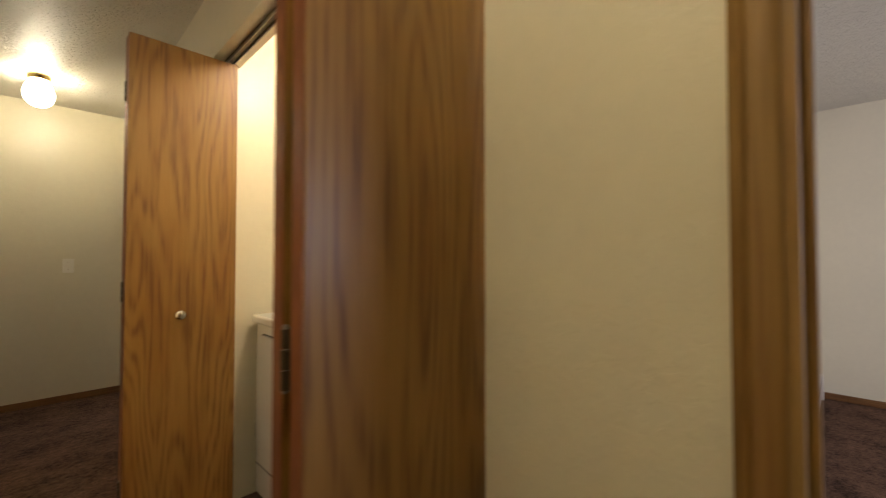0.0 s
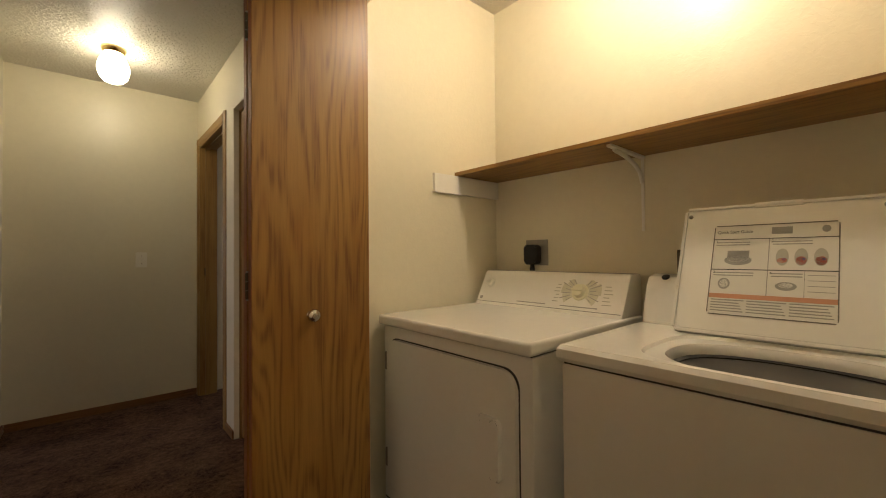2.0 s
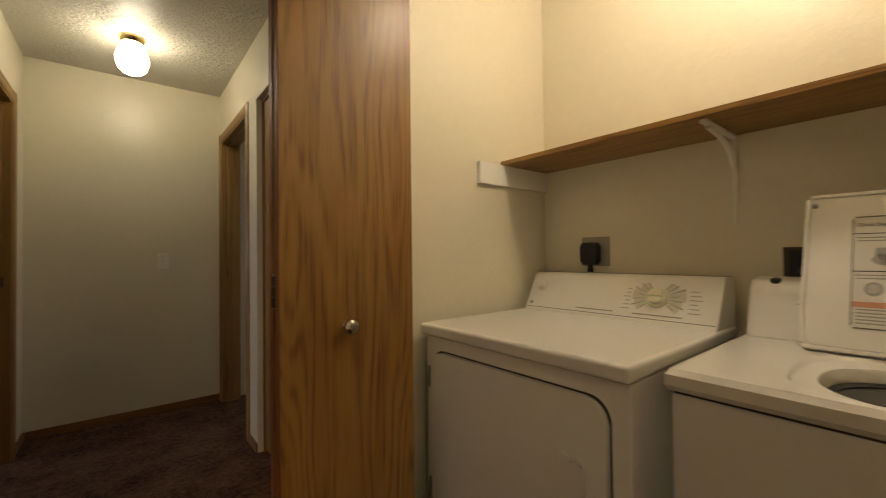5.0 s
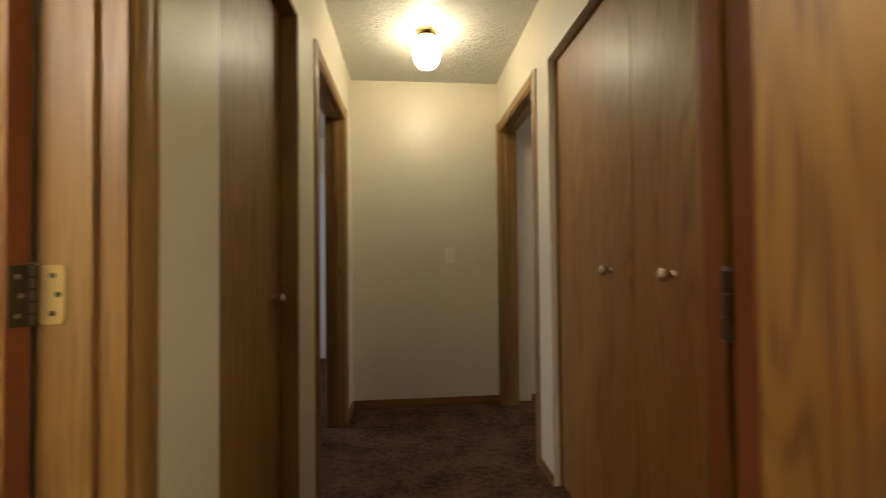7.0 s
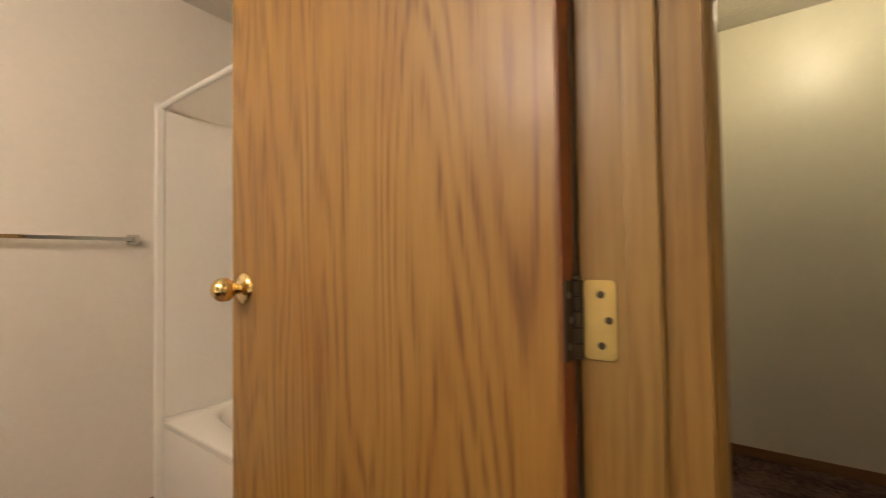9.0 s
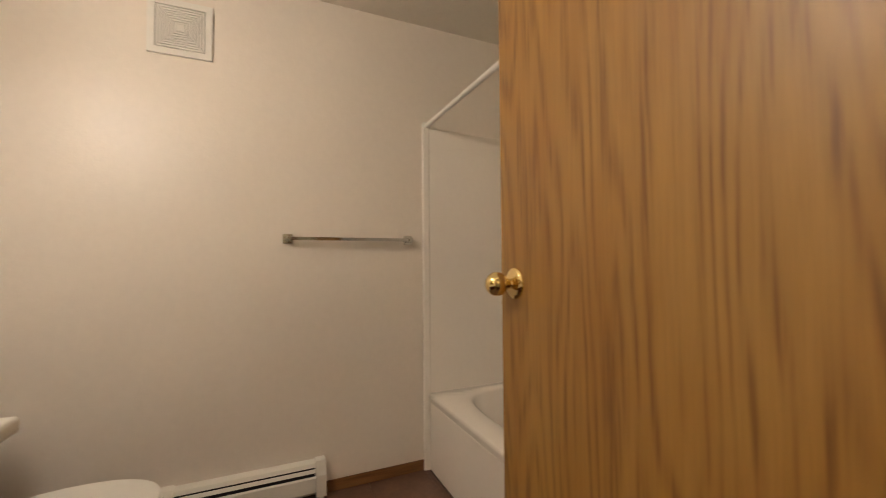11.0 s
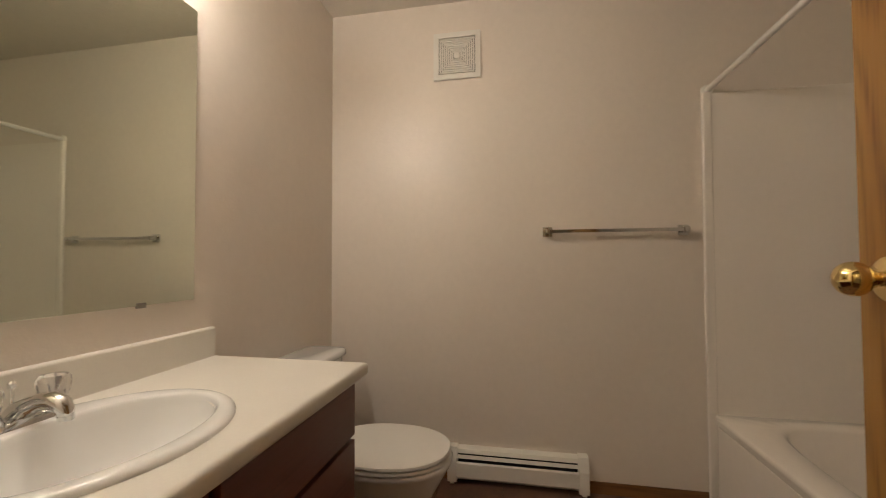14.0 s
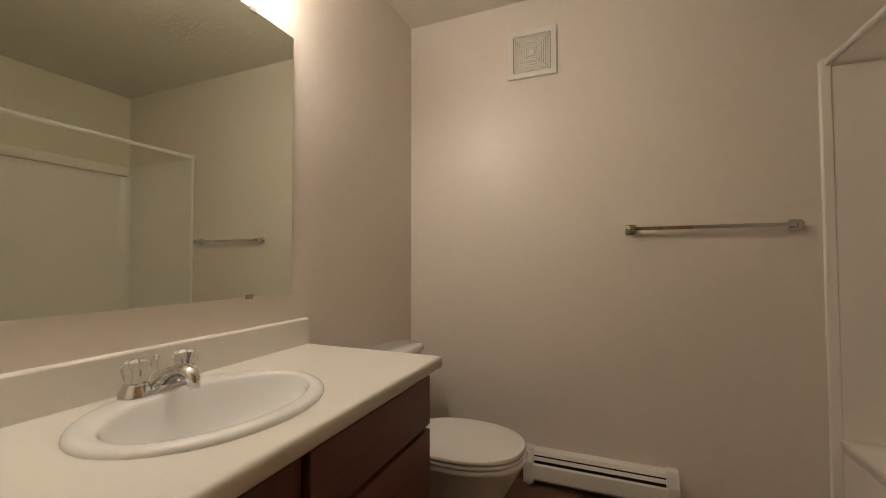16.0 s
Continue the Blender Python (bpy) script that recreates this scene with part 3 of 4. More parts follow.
for zc in (0.28, 1.06, 1.82):
    h = part("hinge", prism(rounded(-0.118, -0.083, zc - 0.044, zc + 0.044, 0.006), "y", 2.9395, 2.942), HINGE, bath_frame, "brass hinge leaf on the jamb")
    for k in range(5):
        part("knuckle", turned([(0.0066, 0), (0.0078, 0.001), (0.0078, 0.0162), (0.0066, 0.0172)], (-0.1255, 2.937, zc - 0.044 + k * 0.0176), "z", 16), HINGE_DARK, h)
    part("hinge_pin", turned([(0.004, -0.046), (0.006, -0.0455), (0.006, -0.0445), (0.003, -0.044), (0.003, 0.0445), (0.0065, 0.045), (0.005, 0.049), (0.002, 0.050)], (-0.1255, 2.937, zc), "z", 16), HINGE_DARK, h)
    for dx, dz in ((0.013, 0.028), (0.021, 0.0), (0.013, -0.028)):
        part("screw", turned([(0.0042, -0.0005), (0.0042, -0.0012), (0.001, -0.0016)], (-0.112 + dx, 2.9395, zc + dz), "y", 12), HINGE_DARK, h)

closet_door = thing("closet_door", (-0.08, 3.57, 0), "flat oak closet door, closed in a shallow recess", "door")
part("slab", block(-0.10, -0.066, CLOSET_DOOR[0] + 0.015, CLOSET_DOOR[1] - 0.015, 0.015, 2.053, bevel=0.002), OAK, closet_door)
small_knob(closet_door, -0.066, CLOSET_DOOR[1] - 0.095, 0.965, "x", 1, NICKEL)

mid = (LINEN[0] + LINEN[1]) / 2 - 0.070
for y0, y1, yk in ((LINEN[0] + 0.014, mid - 0.002, mid - 0.190), (mid + 0.002, LINEN[1] - 0.014, mid + 0.155)):
    d = thing("linen_door", (RX + 0.06, (y0 + y1) / 2, 0), "flat oak linen closet door, closed", "door", "linen closet doors")
    part("slab", block(RX + 0.04, RX + 0.073, y0, y1, 0.015, 2.053, bevel=0.003), OAK, d)
    small_knob(d, RX + 0.04, yk, 1.055, "x", -1, NICKEL)


def bifold(y_front, y_back, way, name_label):
    """A folded pair of closet leaves standing out into the hall; way is where the knob leaf faces."""
    t = thing("bifold_door", (1.0, (y_front + y_back) / 2, 0.02), name_label, "bifold door", "laundry bifold doors")
    def span(y):
        return min(y, y - way * 0.033), max(y, y - way * 0.033)

    for ya in (y_front, y_back):
        part("leaf", block(0.797, 1.192 if ya == y_front else 1.180, *span(ya), 0.018, 2.066, bevel=0.003), OAK, t)
        lo, hi = span(ya)
        part("edge_band", block(0.7955, 0.797, lo + 0.002, hi - 0.002, 0.02, 2.064), EDGE, t, "dark stained leaf edge")
    small_knob(t, 0.973, y_front, 0.95, "y", way, NICKEL)
    inner = sorted((y_front - way * 0.033, y_back))
    for zc in (0.28, 1.05, 1.84):
        pin_y = sum(inner) / 2
        h = part("hinge", block(0.800, 0.832, inner[0] + 0.0005, inner[0] + 0.0030, zc - 0.040, zc + 0.040), HINGE_DARK, t, "dark metal hinge")
        part("hinge_plate", block(0.800, 0.832, inner[1] - 0.0030, inner[1] - 0.0005, zc - 0.040, zc + 0.040), HINGE_DARK, h)
        part("hinge_web", block(0.7965, 0.800, inner[0] + 0.0005, inner[1] - 0.0005, zc - 0.040, zc + 0.040), HINGE_DARK, h)
        for k in range(3):
            z0 = zc - 0.040 + k * 0.0270
            part("knuckle", turned([(0.0045, 0), (0.0060, 0.0012), (0.0060, 0.0243), (0.0045, 0.0255)], (0.7945, pin_y, z0), "z", 14), HINGE_DARK, h)
        part("hinge_pin", turned([(0.003, -0.044), (0.004, -0.042), (0.004, 0.042), (0.003, 0.045)], (0.7945, pin_y, zc), "z", 10), STEEL, h)
    part("pivot", turned([(0.005, 0), (0.005, 0.022)], (1.16, y_front - way * 0.016, 2.066), "z", 10), HINGE_DARK, t)
    return t


bifold(2.700, 2.746, -1, "oak bifold closet door folded open beside the dryer")
bifold(1.314, 1.258, 1, "oak bifold closet door folded open beside the washer")
track = thing("bifold_track", (1.17, 2.0, 2.09), "dark metal bifold track under the laundry header", "door track")
part("channel", block(1.155, 1.187, LAUNDRY[0], LAUNDRY[1], 2.088, 2.100), HINGE_DARK, track)
part("lip", block(1.155, 1.159, LAUNDRY[0], LAUNDRY[1], 2.078, 2.088), STEEL, track)
part("lip", block(1.183, 1.187, LAUNDRY[0], LAUNDRY[1], 2.078, 2.088), STEEL, track)

white_door = thing("panel_door", (-0.52, 6.79, 0), "white painted door in the far room", "door")
part("slab", block(-0.95, -0.13, 6.765, 6.80, 0.02, 2.03, bevel=0.004), WHITE, white_door)
for z0, z1 in ((0.2, 0.9), (1.0, 1.85)):
    part("panel", block(-0.85, -0.23, 6.757, 6.765, z0, z1, bevel=0.006), WHITE, white_door)


# ---- hall fittings ----
def globe_lamp(name, x, y, mat, label):
    t = thing(name, (x, y, H), label, "ceiling lamp")
    part("canopy", turned([(0.062, 0), (0.064, -0.006), (0.060, -0.020), (0.054, -0.030), (0.050, -0.034)], (x, y, H), "z", 32), BRASS, t, "small brass canopy")
    prof = [(0.046, -0.034), (0.052, -0.044), (0.070, -0.080), (0.080, -0.116), (0.079, -0.148), (0.069, -0.182), (0.048, -0.206), (0.024, -0.217), (0.003, -0.220)]
    part("shade", turned(prof, (x, y, H), "z", 32), mat, t, "lit white glass shade")
    return t


globe_lamp("ceiling_lamp", 0.54, 4.64, HALL_GLOW, "lit white glass ceiling globe with a brass canopy")
# unseen lamp, added to brighten the south end of the hall; copies the north globe
globe_lamp("ceiling_lamp", 0.50, 0.88, HALL_GLOW, "lit white glass ceiling globe with a brass canopy")
globe_lamp("closet_lamp", 1.58, 1.98, CLOSET_GLOW, "lit white glass ceiling globe in the laundry closet")

switch = thing("light_switch", (0.73, FAR, 1.12), "white toggle light switch on the end wall", "light switch")
part("plate", prism(rounded(0.695, 0.765, 1.062, 1.178, 0.006), "y", FAR - 0.013, FAR, bevel=0.004), IVORY, switch)
part("toggle", prism([(FAR - 0.013, 1.110), (FAR - 0.013, 1.130), (FAR - 0.027, 1.138), (FAR - 0.027, 1.128)], "x", 0.7255, 0.7345), IVORY, switch)
for z in (1.09, 1.15):
    part("screw", turned([(0.003, 0), (0.003, -0.0015), (0.001, -0.002)], (0.73, FAR - 0.013, z), "y", 8), NICKEL, switch)


# ---- laundry closet ----
shelf = thing("closet_shelf", (1.93, 2.0, 1.53), "oak veneer shelf across the laundry closet", "shelf")
part("board", block(1.775, CB, CS, CN, 1.522, 1.540, bevel=0.002), OAK_Y, shelf)
part("cleat", block(1.634, CB, CN - 0.018, CN, 1.432, 1.521, bevel=0.002), WHITE, shelf, "white painted cleat")
part("cleat", block(1.634, CB, CS, CS + 0.018, 1.432, 1.521, bevel=0.002), WHITE, shelf, "white painted cleat")
bracket = thing("shelf_bracket", (CB, 2.105, 1.4), "white metal bracket under the closet shelf", "bracket")
part("upright", block(CB - 0.005, CB, 2.099, 2.111, 1.225, 1.512, bevel=0.002), WHITE, bracket)
part("arm", block(1.80, CB, 2.095, 2.115, 1.512, 1.5215, bevel=0.002), WHITE, bracket)
tb = bmesh.new()
tube(tb, [(1.84, 2.105, 1.508), (1.93, 2.105, 1.498), (2.01, 2.105, 1.478), (2.05, 2.105, 1.455), (2.073, 2.105, 1.415)], 0.008, 8)
part("brace", tb, WHITE, bracket)

outlet = thing("dryer_outlet", (CB, 2.64, 1.148), "square metal dryer outlet with a black plug in it", "outlet")
part("plate", block(CB - 0.006, CB, 2.545, 2.671, 1.084, 1.208, bevel=0.002), STEEL, outlet)
part("plug", prism(rounded(2.583, 2.657, 1.090, 1.184, 0.016), "x", CB - 0.044, CB - 0.006, bevel=0.006), BLACK, outlet, "square black plug")
tb = bmesh.new()
tube(tb, [(CB - 0.026, 2.620, 1.100), (CB - 0.026, 2.620, 1.07), (CB - 0.028, 2.619, 1.03), (CB - 0.035, 2.617, 0.9), (CB - 0.03, 2.60, 0.6)], 0.013, 10)
part("cord", tb, BLACK, outlet)
valve = thing("washer_supply_box", (CB, 1.93, 1.10), "dark recessed washer supply box on the back wall", "supply box")
part("frame", block(CB - 0.008, CB, 1.78, 1.985, 1.05, 1.15, bevel=0.002), HINGE_DARK, valve)
part("box", block(CB - 0.012, CB - 0.008, 1.795, 1.970, 1.06, 1.14), BLACK, valve)
tb = bmesh.new()
tube(tb, [(CB - 0.02, 1.93, 1.09), (CB - 0.045, 1.94, 1.07), (CB - 0.04, 1.945, 0.98), (CB - 0.03, 1.94, 0.7)], 0.011, 10)
part("hose", tb, BLACK, valve)


def machine_body(t, x0, x1, y0, y1, top):
    part("cabinet", block(x0, x1, y0, y1, 0.03, top, bevel=0.008), ENAMEL, t)
    for x in (x0 + 0.06, x1 - 0.06):
        for y in (y0 + 0.06, y1 - 0.06):
            part("foot", turned([(0.02, 0), (0.022, 0.012), (0.012, 0.014), (0.012, 0.034)], (x, y, -0.004), "z", 12), BLACK, t)


DX, DY0, DY1 = 1.335, 2.095, 2.832
dryer = thing("dryer", (1.66, 2.46, 0), "white front-loading clothes dryer with a square door", "dryer")
machine_body(dryer, DX, 2.02, DY0 + 0.004, DY1 - 0.004, 0.858)
part("top_panel", block(DX - 0.022, 2.03, DY0 - 0.004, DY1 + 0.004, 0.862, 0.902, bevel=0.012, segments=4), ENAMEL, dryer)
part("seam", block(DX + 0.004, 2.01, DY0 + 0.01, DY1 - 0.01, 0.852, 0.866), ENAMEL_DARK, dryer)
console = part("console", prism([(1.865, 0.900), (1.945, 1.050), (1.956, 1.060), (2.025, 1.060), (2.040, 1.045), (2.040, 0.900)], "y", DY0 + 0.005, DY1 - 0.008, bevel=0.006), ENAMEL, dryer)


def on_console(u, v, d, y):
    """A place on the slanted console front: v along the slope, d proud of it."""
    dx, dz = 0.080 / 0.17, 0.150 / 0.17
    return Vector((1.865 + v * dx - d * dz, y, 0.900 + v * dz + d * dx))


def console_bar(t, name, y0, y1, v0, v1, mat, d=0.0012):
    bm = bmesh.new()
    a = [on_console(0, v, dd, y) for dd in (-0.002, d) for v, y in ((v0, y0), (v0, y1), (v1, y1), (v1, y0))]
    vs = [bm.verts.new(p) for p in a]
    for f in ((0, 1, 2, 3), (4, 5, 6, 7), (0, 1, 5, 4), (1, 2, 6, 5), (2, 3, 7, 6), (3, 0, 4, 7)):
        bm.faces.new([vs[i] for i in f])
    return part(name, bm, mat, t)


def dial(t, y, v, r, mat, depth=0.018):
    bm = turned([(r * 1.15, 0), (r * 1.1, 0.004), (r * 0.85, 0.006), (r * 0.8, depth), (r * 0.6, depth + 0.002), (0.001, depth + 0.002)], (0, 0, 0), "z", 28)
    box(bm, -r * 0.14, r * 0.14, -r * 0.78, r * 0.78, depth, depth + 0.007, bevel=0.002)
    normal = Vector((-0.150 / 0.17, 0, 0.080 / 0.17))
    turn = Vector((0, 0, 1)).rotation_difference(normal).to_matrix().to_4x4()
    bmesh.ops.transform(bm, matrix=Matrix.Translation(on_console(0, v, 0.001, y)) @ turn, verts=bm.verts)
    return part("dial", bm, mat, t)


dial(dryer, 2.765, 0.115, 0.021, PLASTIC)
dial(dryer, 2.285, 0.095, 0.031, CREAM_PLASTIC, 0.024)
DRY_DIAL = (2.285, 0.095)


def console_fan(t, name, r0, r1, a0, a1, mat, d=0.0008, n=8):
    """A flat printed sector round the timer dial; angles in degrees from the machine's width."""
    bm = bmesh.new()
    rows = []
    for dd in (-0.001, d):
        ring_in, ring_out = [], []
        for k in range(n + 1):
            a = radians(a0 + (a1 - a0) * k / n)
            for r, keep in ((r0, ring_in), (r1, ring_out)):
                v = min(0.150, max(0.026, DRY_DIAL[1] + r * math.sin(a)))
                keep.append(bm.verts.new(on_console(0, v, dd, DRY_DIAL[0] + r * math.cos(a))))
        rows.append((ring_in, ring_out))
    (i0, o0), (i1, o1) = rows
    for k in range(n):
        bm.faces.new((i1[k], i1[k + 1], o1[k + 1], o1[k]))
        bm.faces.new((o1[k], o1[k + 1], o0[k + 1], o0[k]))
        bm.faces.new((i1[k], i0[k], i0[k + 1], i1[k + 1]))
    bm.faces.new((i1[0], o1[0], o0[0], i0[0])), bm.faces.new((i1[n], i0[n], o0[n], o1[n]))
    return part(name, bm, mat, t)


for a0, a1, r1 in ((-38, -8, 0.078), (-6, 26, 0.086), (28, 62, 0.072), (118, 150, 0.072), (152, 186, 0.088), (188, 222, 0.080)):
    console_fan(dryer, "printed_panel", 0.036, r1, a0, a1, FAN_PRINT)
for k in range(7):
    for side in (0, 180):
        a = side + (-36 + 15 * k) * (1 if side == 0 else -1)
        console_fan(dryer, "printing", 0.042, 0.066 + 0.012 * ((k * 2) % 3), a, a + 2.4, PALE_INK, 0.0014, 1)
for k in range(6):
    console_bar(dryer, "printing", 2.376, 2.402 - 0.005 * (k % 3), 0.048 + 0.015 * k, 0.0510 + 0.015 * k, PALE_PRINT)
    console_bar(dryer, "printing", 2.150 + 0.006 * (k % 3), 2.186, 0.048 + 0.015 * k, 0.0510 + 0.015 * k, PALE_PRINT)
console_bar(dryer, "printing", 2.43, 2.58, 0.030, 0.034, PALE_INK)
console_bar(dryer, "printing", 2.20, 2.36, 0.030, 0.034, PALE_INK)
console_bar(dryer, "badge", 2.790, 2.806, 0.028, 0.043, PALE_INK)
console_bar(dryer, "trim_line", DY0 + 0.012, DY1 - 0.014, 0.016, 0.0185, GREY)
part("door_gap", prism(rounded(2.142, 2.786, 0.226, 0.816, 0.055), "x", DX - 0.001, DX + 0.004), ENAMEL_DARK, dryer)
ddoor = part("door", prism(rounded(2.147, 2.781, 0.231, 0.811, 0.052), "x", DX - 0.017, DX - 0.001, bevel=0.005), ENAMEL, dryer)
part("handle", prism(rounded(2.195, 2.232, 0.49, 0.665, 0.012), "x", DX - 0.034, DX - 0.017, bevel=0.005), ENAMEL, ddoor)
part("handle_grip", prism(rounded(2.200, 2.275, 0.645, 0.668, 0.008), "x", DX - 0.03, DX - 0.0175, bevel=0.004), ENAMEL, ddoor)
for z in (0.72, 0.34):
    part("hinge", block(DX - 0.012, DX - 0.0005, 2.789, 2.805, z - 0.035, z + 0.035, bevel=0.003), STEEL, dryer, "small grey door hinge")
part("kick_seam", block(DX - 0.0012, DX + 0.002, DY0 + 0.012, DY1 - 0.012, 0.172, 0.177), ENAMEL_DARK, dryer)

WX, WY0, WY1 = 1.375, 1.330, 2.040
washer = thing("washing_machine", (1.70, 1.70, 0), "white top-loading washing machine with its lid up", "washing machine")
machine_body(washer, WX, 2.02, WY0 + 0.004, WY1 - 0.004, 0.852)
part("seam", block(WX + 0.003, 2.01, WY0 + 0.01, WY1 - 0.01, 0.848, 0.860), ENAMEL_DARK, washer)
cx, cy = 1.575, 1.610
n = 64
top = loft([
    rim(WX - 0.004, 2.03, WY0, WY1, 0.857, cx, cy, n), rim(WX - 0.012, 2.035, WY0 - 0.003, WY1 + 0.003, 0.868, cx, cy, n), rim(WX - 0.012, 2.035, WY0 - 0.003, WY1 + 0.003, 0.890, cx, cy, n),
    rim(WX - 0.002, 2.03, WY0 + 0.004, WY1 - 0.004, 0.901, cx, cy, n), oval(cx, cy + 0.005, 0.190, 0.260, 0.902, n, 4.0), oval(cx, cy + 0.005, 0.184, 0.254, 0.894, n, 4.0),
    oval(cx - 0.005, cy, 0.166, 0.226, 0.892, n, 2.6), oval(cx - 0.005, cy, 0.160, 0.220, 0.880, n, 2.6), oval(cx - 0.005, cy, 0.160, 0.220, 0.865, n, 2.6)])
part("top_panel", top, ENAMEL, washer)
part("gasket", loft([oval(cx - 0.005, cy, 0.170, 0.230, 0.866, n, 2.4), oval(cx - 0.005, cy, 0.146, 0.206, 0.863, n, 2.3), oval(cx - 0.005, cy, 0.150, 0.210, 0.852, n, 2.2)]), BLACK, washer, "dark rubber ring")
part("basket", loft([oval(cx, cy, 0.175, 0.225, 0.8515, n), oval(cx, cy, 0.185, 0.235, 0.80, n), oval(cx, cy, 0.185, 0.235, 0.60, n), oval(cx, cy, 0.17, 0.22, 0.42, n)], close_last=True), TUB_STEEL, washer, "grey wash basket")
part("agitator", turned([(0.16, 0.42), (0.11, 0.44), (0.05, 0.48), (0.042, 0.60), (0.035, 0.72), (0.004, 0.735)], (cx, cy, 0), "z", 24), PLASTIC, washer)
part("console", prism([(1.865, 0.900), (1.905, 1.020), (1.930, 1.056), (1.985, 1.066), (2.040, 1.045), (2.045, 0.900)], "y", WY0 + 0.006, WY1 - 0.008, bevel=0.009), ENAMEL, washer)
dial(washer, 1.905, 0.100, 0.026, PLASTIC)
bm = turned([(0.013, 0), (0.013, 0.005), (0.004, 0.007)], (0, 0, 0), "z", 16)
bmesh.ops.transform(bm, matrix=Matrix.Translation((1.934, 1.975, 1.053)) @ pose(0, 0, 0, 0, -30, 0), verts=bm.verts)
part("badge", bm, BLACK, washer)
# lid, leaning back on its hinges
LID = Matrix.Translation((1.765, 1.672, 0.9045)) @ pose(0, 0, 0, 0, 23.0, 0)


PRINT = Matrix.Translation((0, 0.006, 0.004)) @ Matrix.Diagonal((1, 0.86, 1.0, 1))


def lid_part(name, bm, mat, parent, label="", placed=Matrix()):
    bmesh.ops.transform(bm, matrix=LID @ placed, verts=bm.verts)
    return part(name, bm, mat, parent, label)


lid = lid_part("lid", prism(rounded(-0.231, 0.231, 0.0, 0.405, 0.022), "x", 0, 0.018, bevel=0.006), ENAMEL, washer, "open enamel lid")
lid_part("flange", prism(rounded(-0.231, 0.231, 0.0, 0.405, 0.022), "x", -0.004, -0.0002), ENAMEL, lid)
lid_part("inner_skin", prism(rounded(-0.220, 0.220, 0.012, 0.392, 0.018), "x", -0.007, -0.0042, bevel=0.0015), ENAMEL, lid)
for y0, y1, z0, z1 in ((-0.231, -0.222, 0.012, 0.393), (0.222, 0.231, 0.012, 0.393), (-0.222, 0.222, 0.396, 0.405), (-0.222, 0.222, 0.0, 0.009)):
    lid_part("rim", block(-0.013, -0.004, y0, y1, z0, z1, bevel=0.003), ENAMEL, lid)
lid_part("handle_lip", block(-0.012, 0.004, -0.06, 0.05, 0.392, 0.409, bevel=0.004), ENAMEL, lid)
for y in (-0.213, 0.213):
    lid_part("bumper", turned([(0.006, 0), (0.006, -0.005), (0.003, -0.007)], (-0.007, y, 0.375), "x", 12), GREY, lid)
lid_part("latch", block(-0.011, -0.007, -0.228, -0.216, 0.29, 0.325, bevel=0.002), PLASTIC, lid)
guide = lid_part("quick_guide_label", prism(rounded(-0.160, 0.160, 0.055, 0.335, 0.010), "x", -0.0078, -0.0070), PAPER, lid, "printed guide label with small drawings", PRINT)
x_ink = -0.0084


def ink(y0, y1, z0, z1, mat, name="printing"):
    return lid_part(name, block(x_ink, -0.0078, y0, y1, z0, z1), mat, lid, "", PRINT)


def ink_oval(y, z, a, b, mat):
    bm = bmesh.new()
    for h in (x_ink, -0.0078):
        bm.faces.new([bm.verts.new((h, p.x, p.y)) for p in oval(y, z, a, b, 0, 20)])
    vs = list(bm.verts)
    for i in range(20):
        bm.faces.new((vs[i], vs[(i + 1) % 20], vs[20 + (i + 1) % 20], vs[20 + i]))
    return lid_part("printed_drawing", bm, mat, lid, "", PRINT)


for y0, y1, z0, z1 in ((-0.154, 0.154, 0.3315, 0.3345), (-0.154, 0.154, 0.0555, 0.0585), (-0.1600, -0.157, 0.062, 0.328), (0.157, 0.1600, 0.062, 0.328)):
    ink(y0, y1, z0, z1, FRAME_INK)
ink(-0.157, 0.157, 0.288, 0.290, INK), ink(-0.157, 0.157, 0.192, 0.1945, INK)
ink(0.003, 0.005, 0.118, 0.288, GREY), ink(-0.085, -0.084, 0.118, 0.192, GREY)
ink(-0.157, 0.157, 0.106, 0.119, ORANGE)
ink(-0.052, 0.0, 0.302, 0.323, GREY), ink_oval(-0.13, 0.313, 0.010, 0.010, GREY)
for k in range(2):
    ink(0.055, 0.150, 0.277 - 0.008 * k, 0.280 - 0.008 * k, PALE_INK), ink(-0.100, -0.005, 0.277 - 0.008 * k, 0.280 - 0.008 * k, PALE_INK)
    ink(0.040, 0.150, 0.182 - 0.008 * k, 0.185 - 0.008 * k, PALE_INK), ink(-0.080, -0.005, 0.182 - 0.008 * k, 0.185 - 0.008 * k, PALE_INK)
ink_oval(0.085, 0.222, 0.038, 0.015, PALE_INK), ink_oval(0.085, 0.226, 0.030, 0.010, PAPER), ink(0.055, 0.115, 0.228, 0.252, PALE_INK)
for y in (-0.030, -0.075, -0.120):
    ink_oval(y, 0.232, 0.016, 0.025, PALE_PRINT), ink_oval(y, 0.222, 0.013, 0.012 if y < -0.05 else 0.007, RED), ink_oval(y - 0.005, 0.226, 0.005, 0.004, BLUE), ink_oval(y + 0.006, 0.221, 0.004, 0.004, ORANGE)
ink_oval(0.118, 0.150, 0.017, 0.017, PALE_INK), ink_oval(0.118, 0.150, 0.012, 0.012, PAPER), ink_oval(-0.042, 0.148, 0.026, 0.012, PALE_INK), ink_oval(-0.042, 0.150, 0.018, 0.007, PAPER)
for k in range(4):
    ink(-0.152, -0.092, 0.180 - 0.015 * k, 0.1815 - 0.015 * k, PALE_INK)
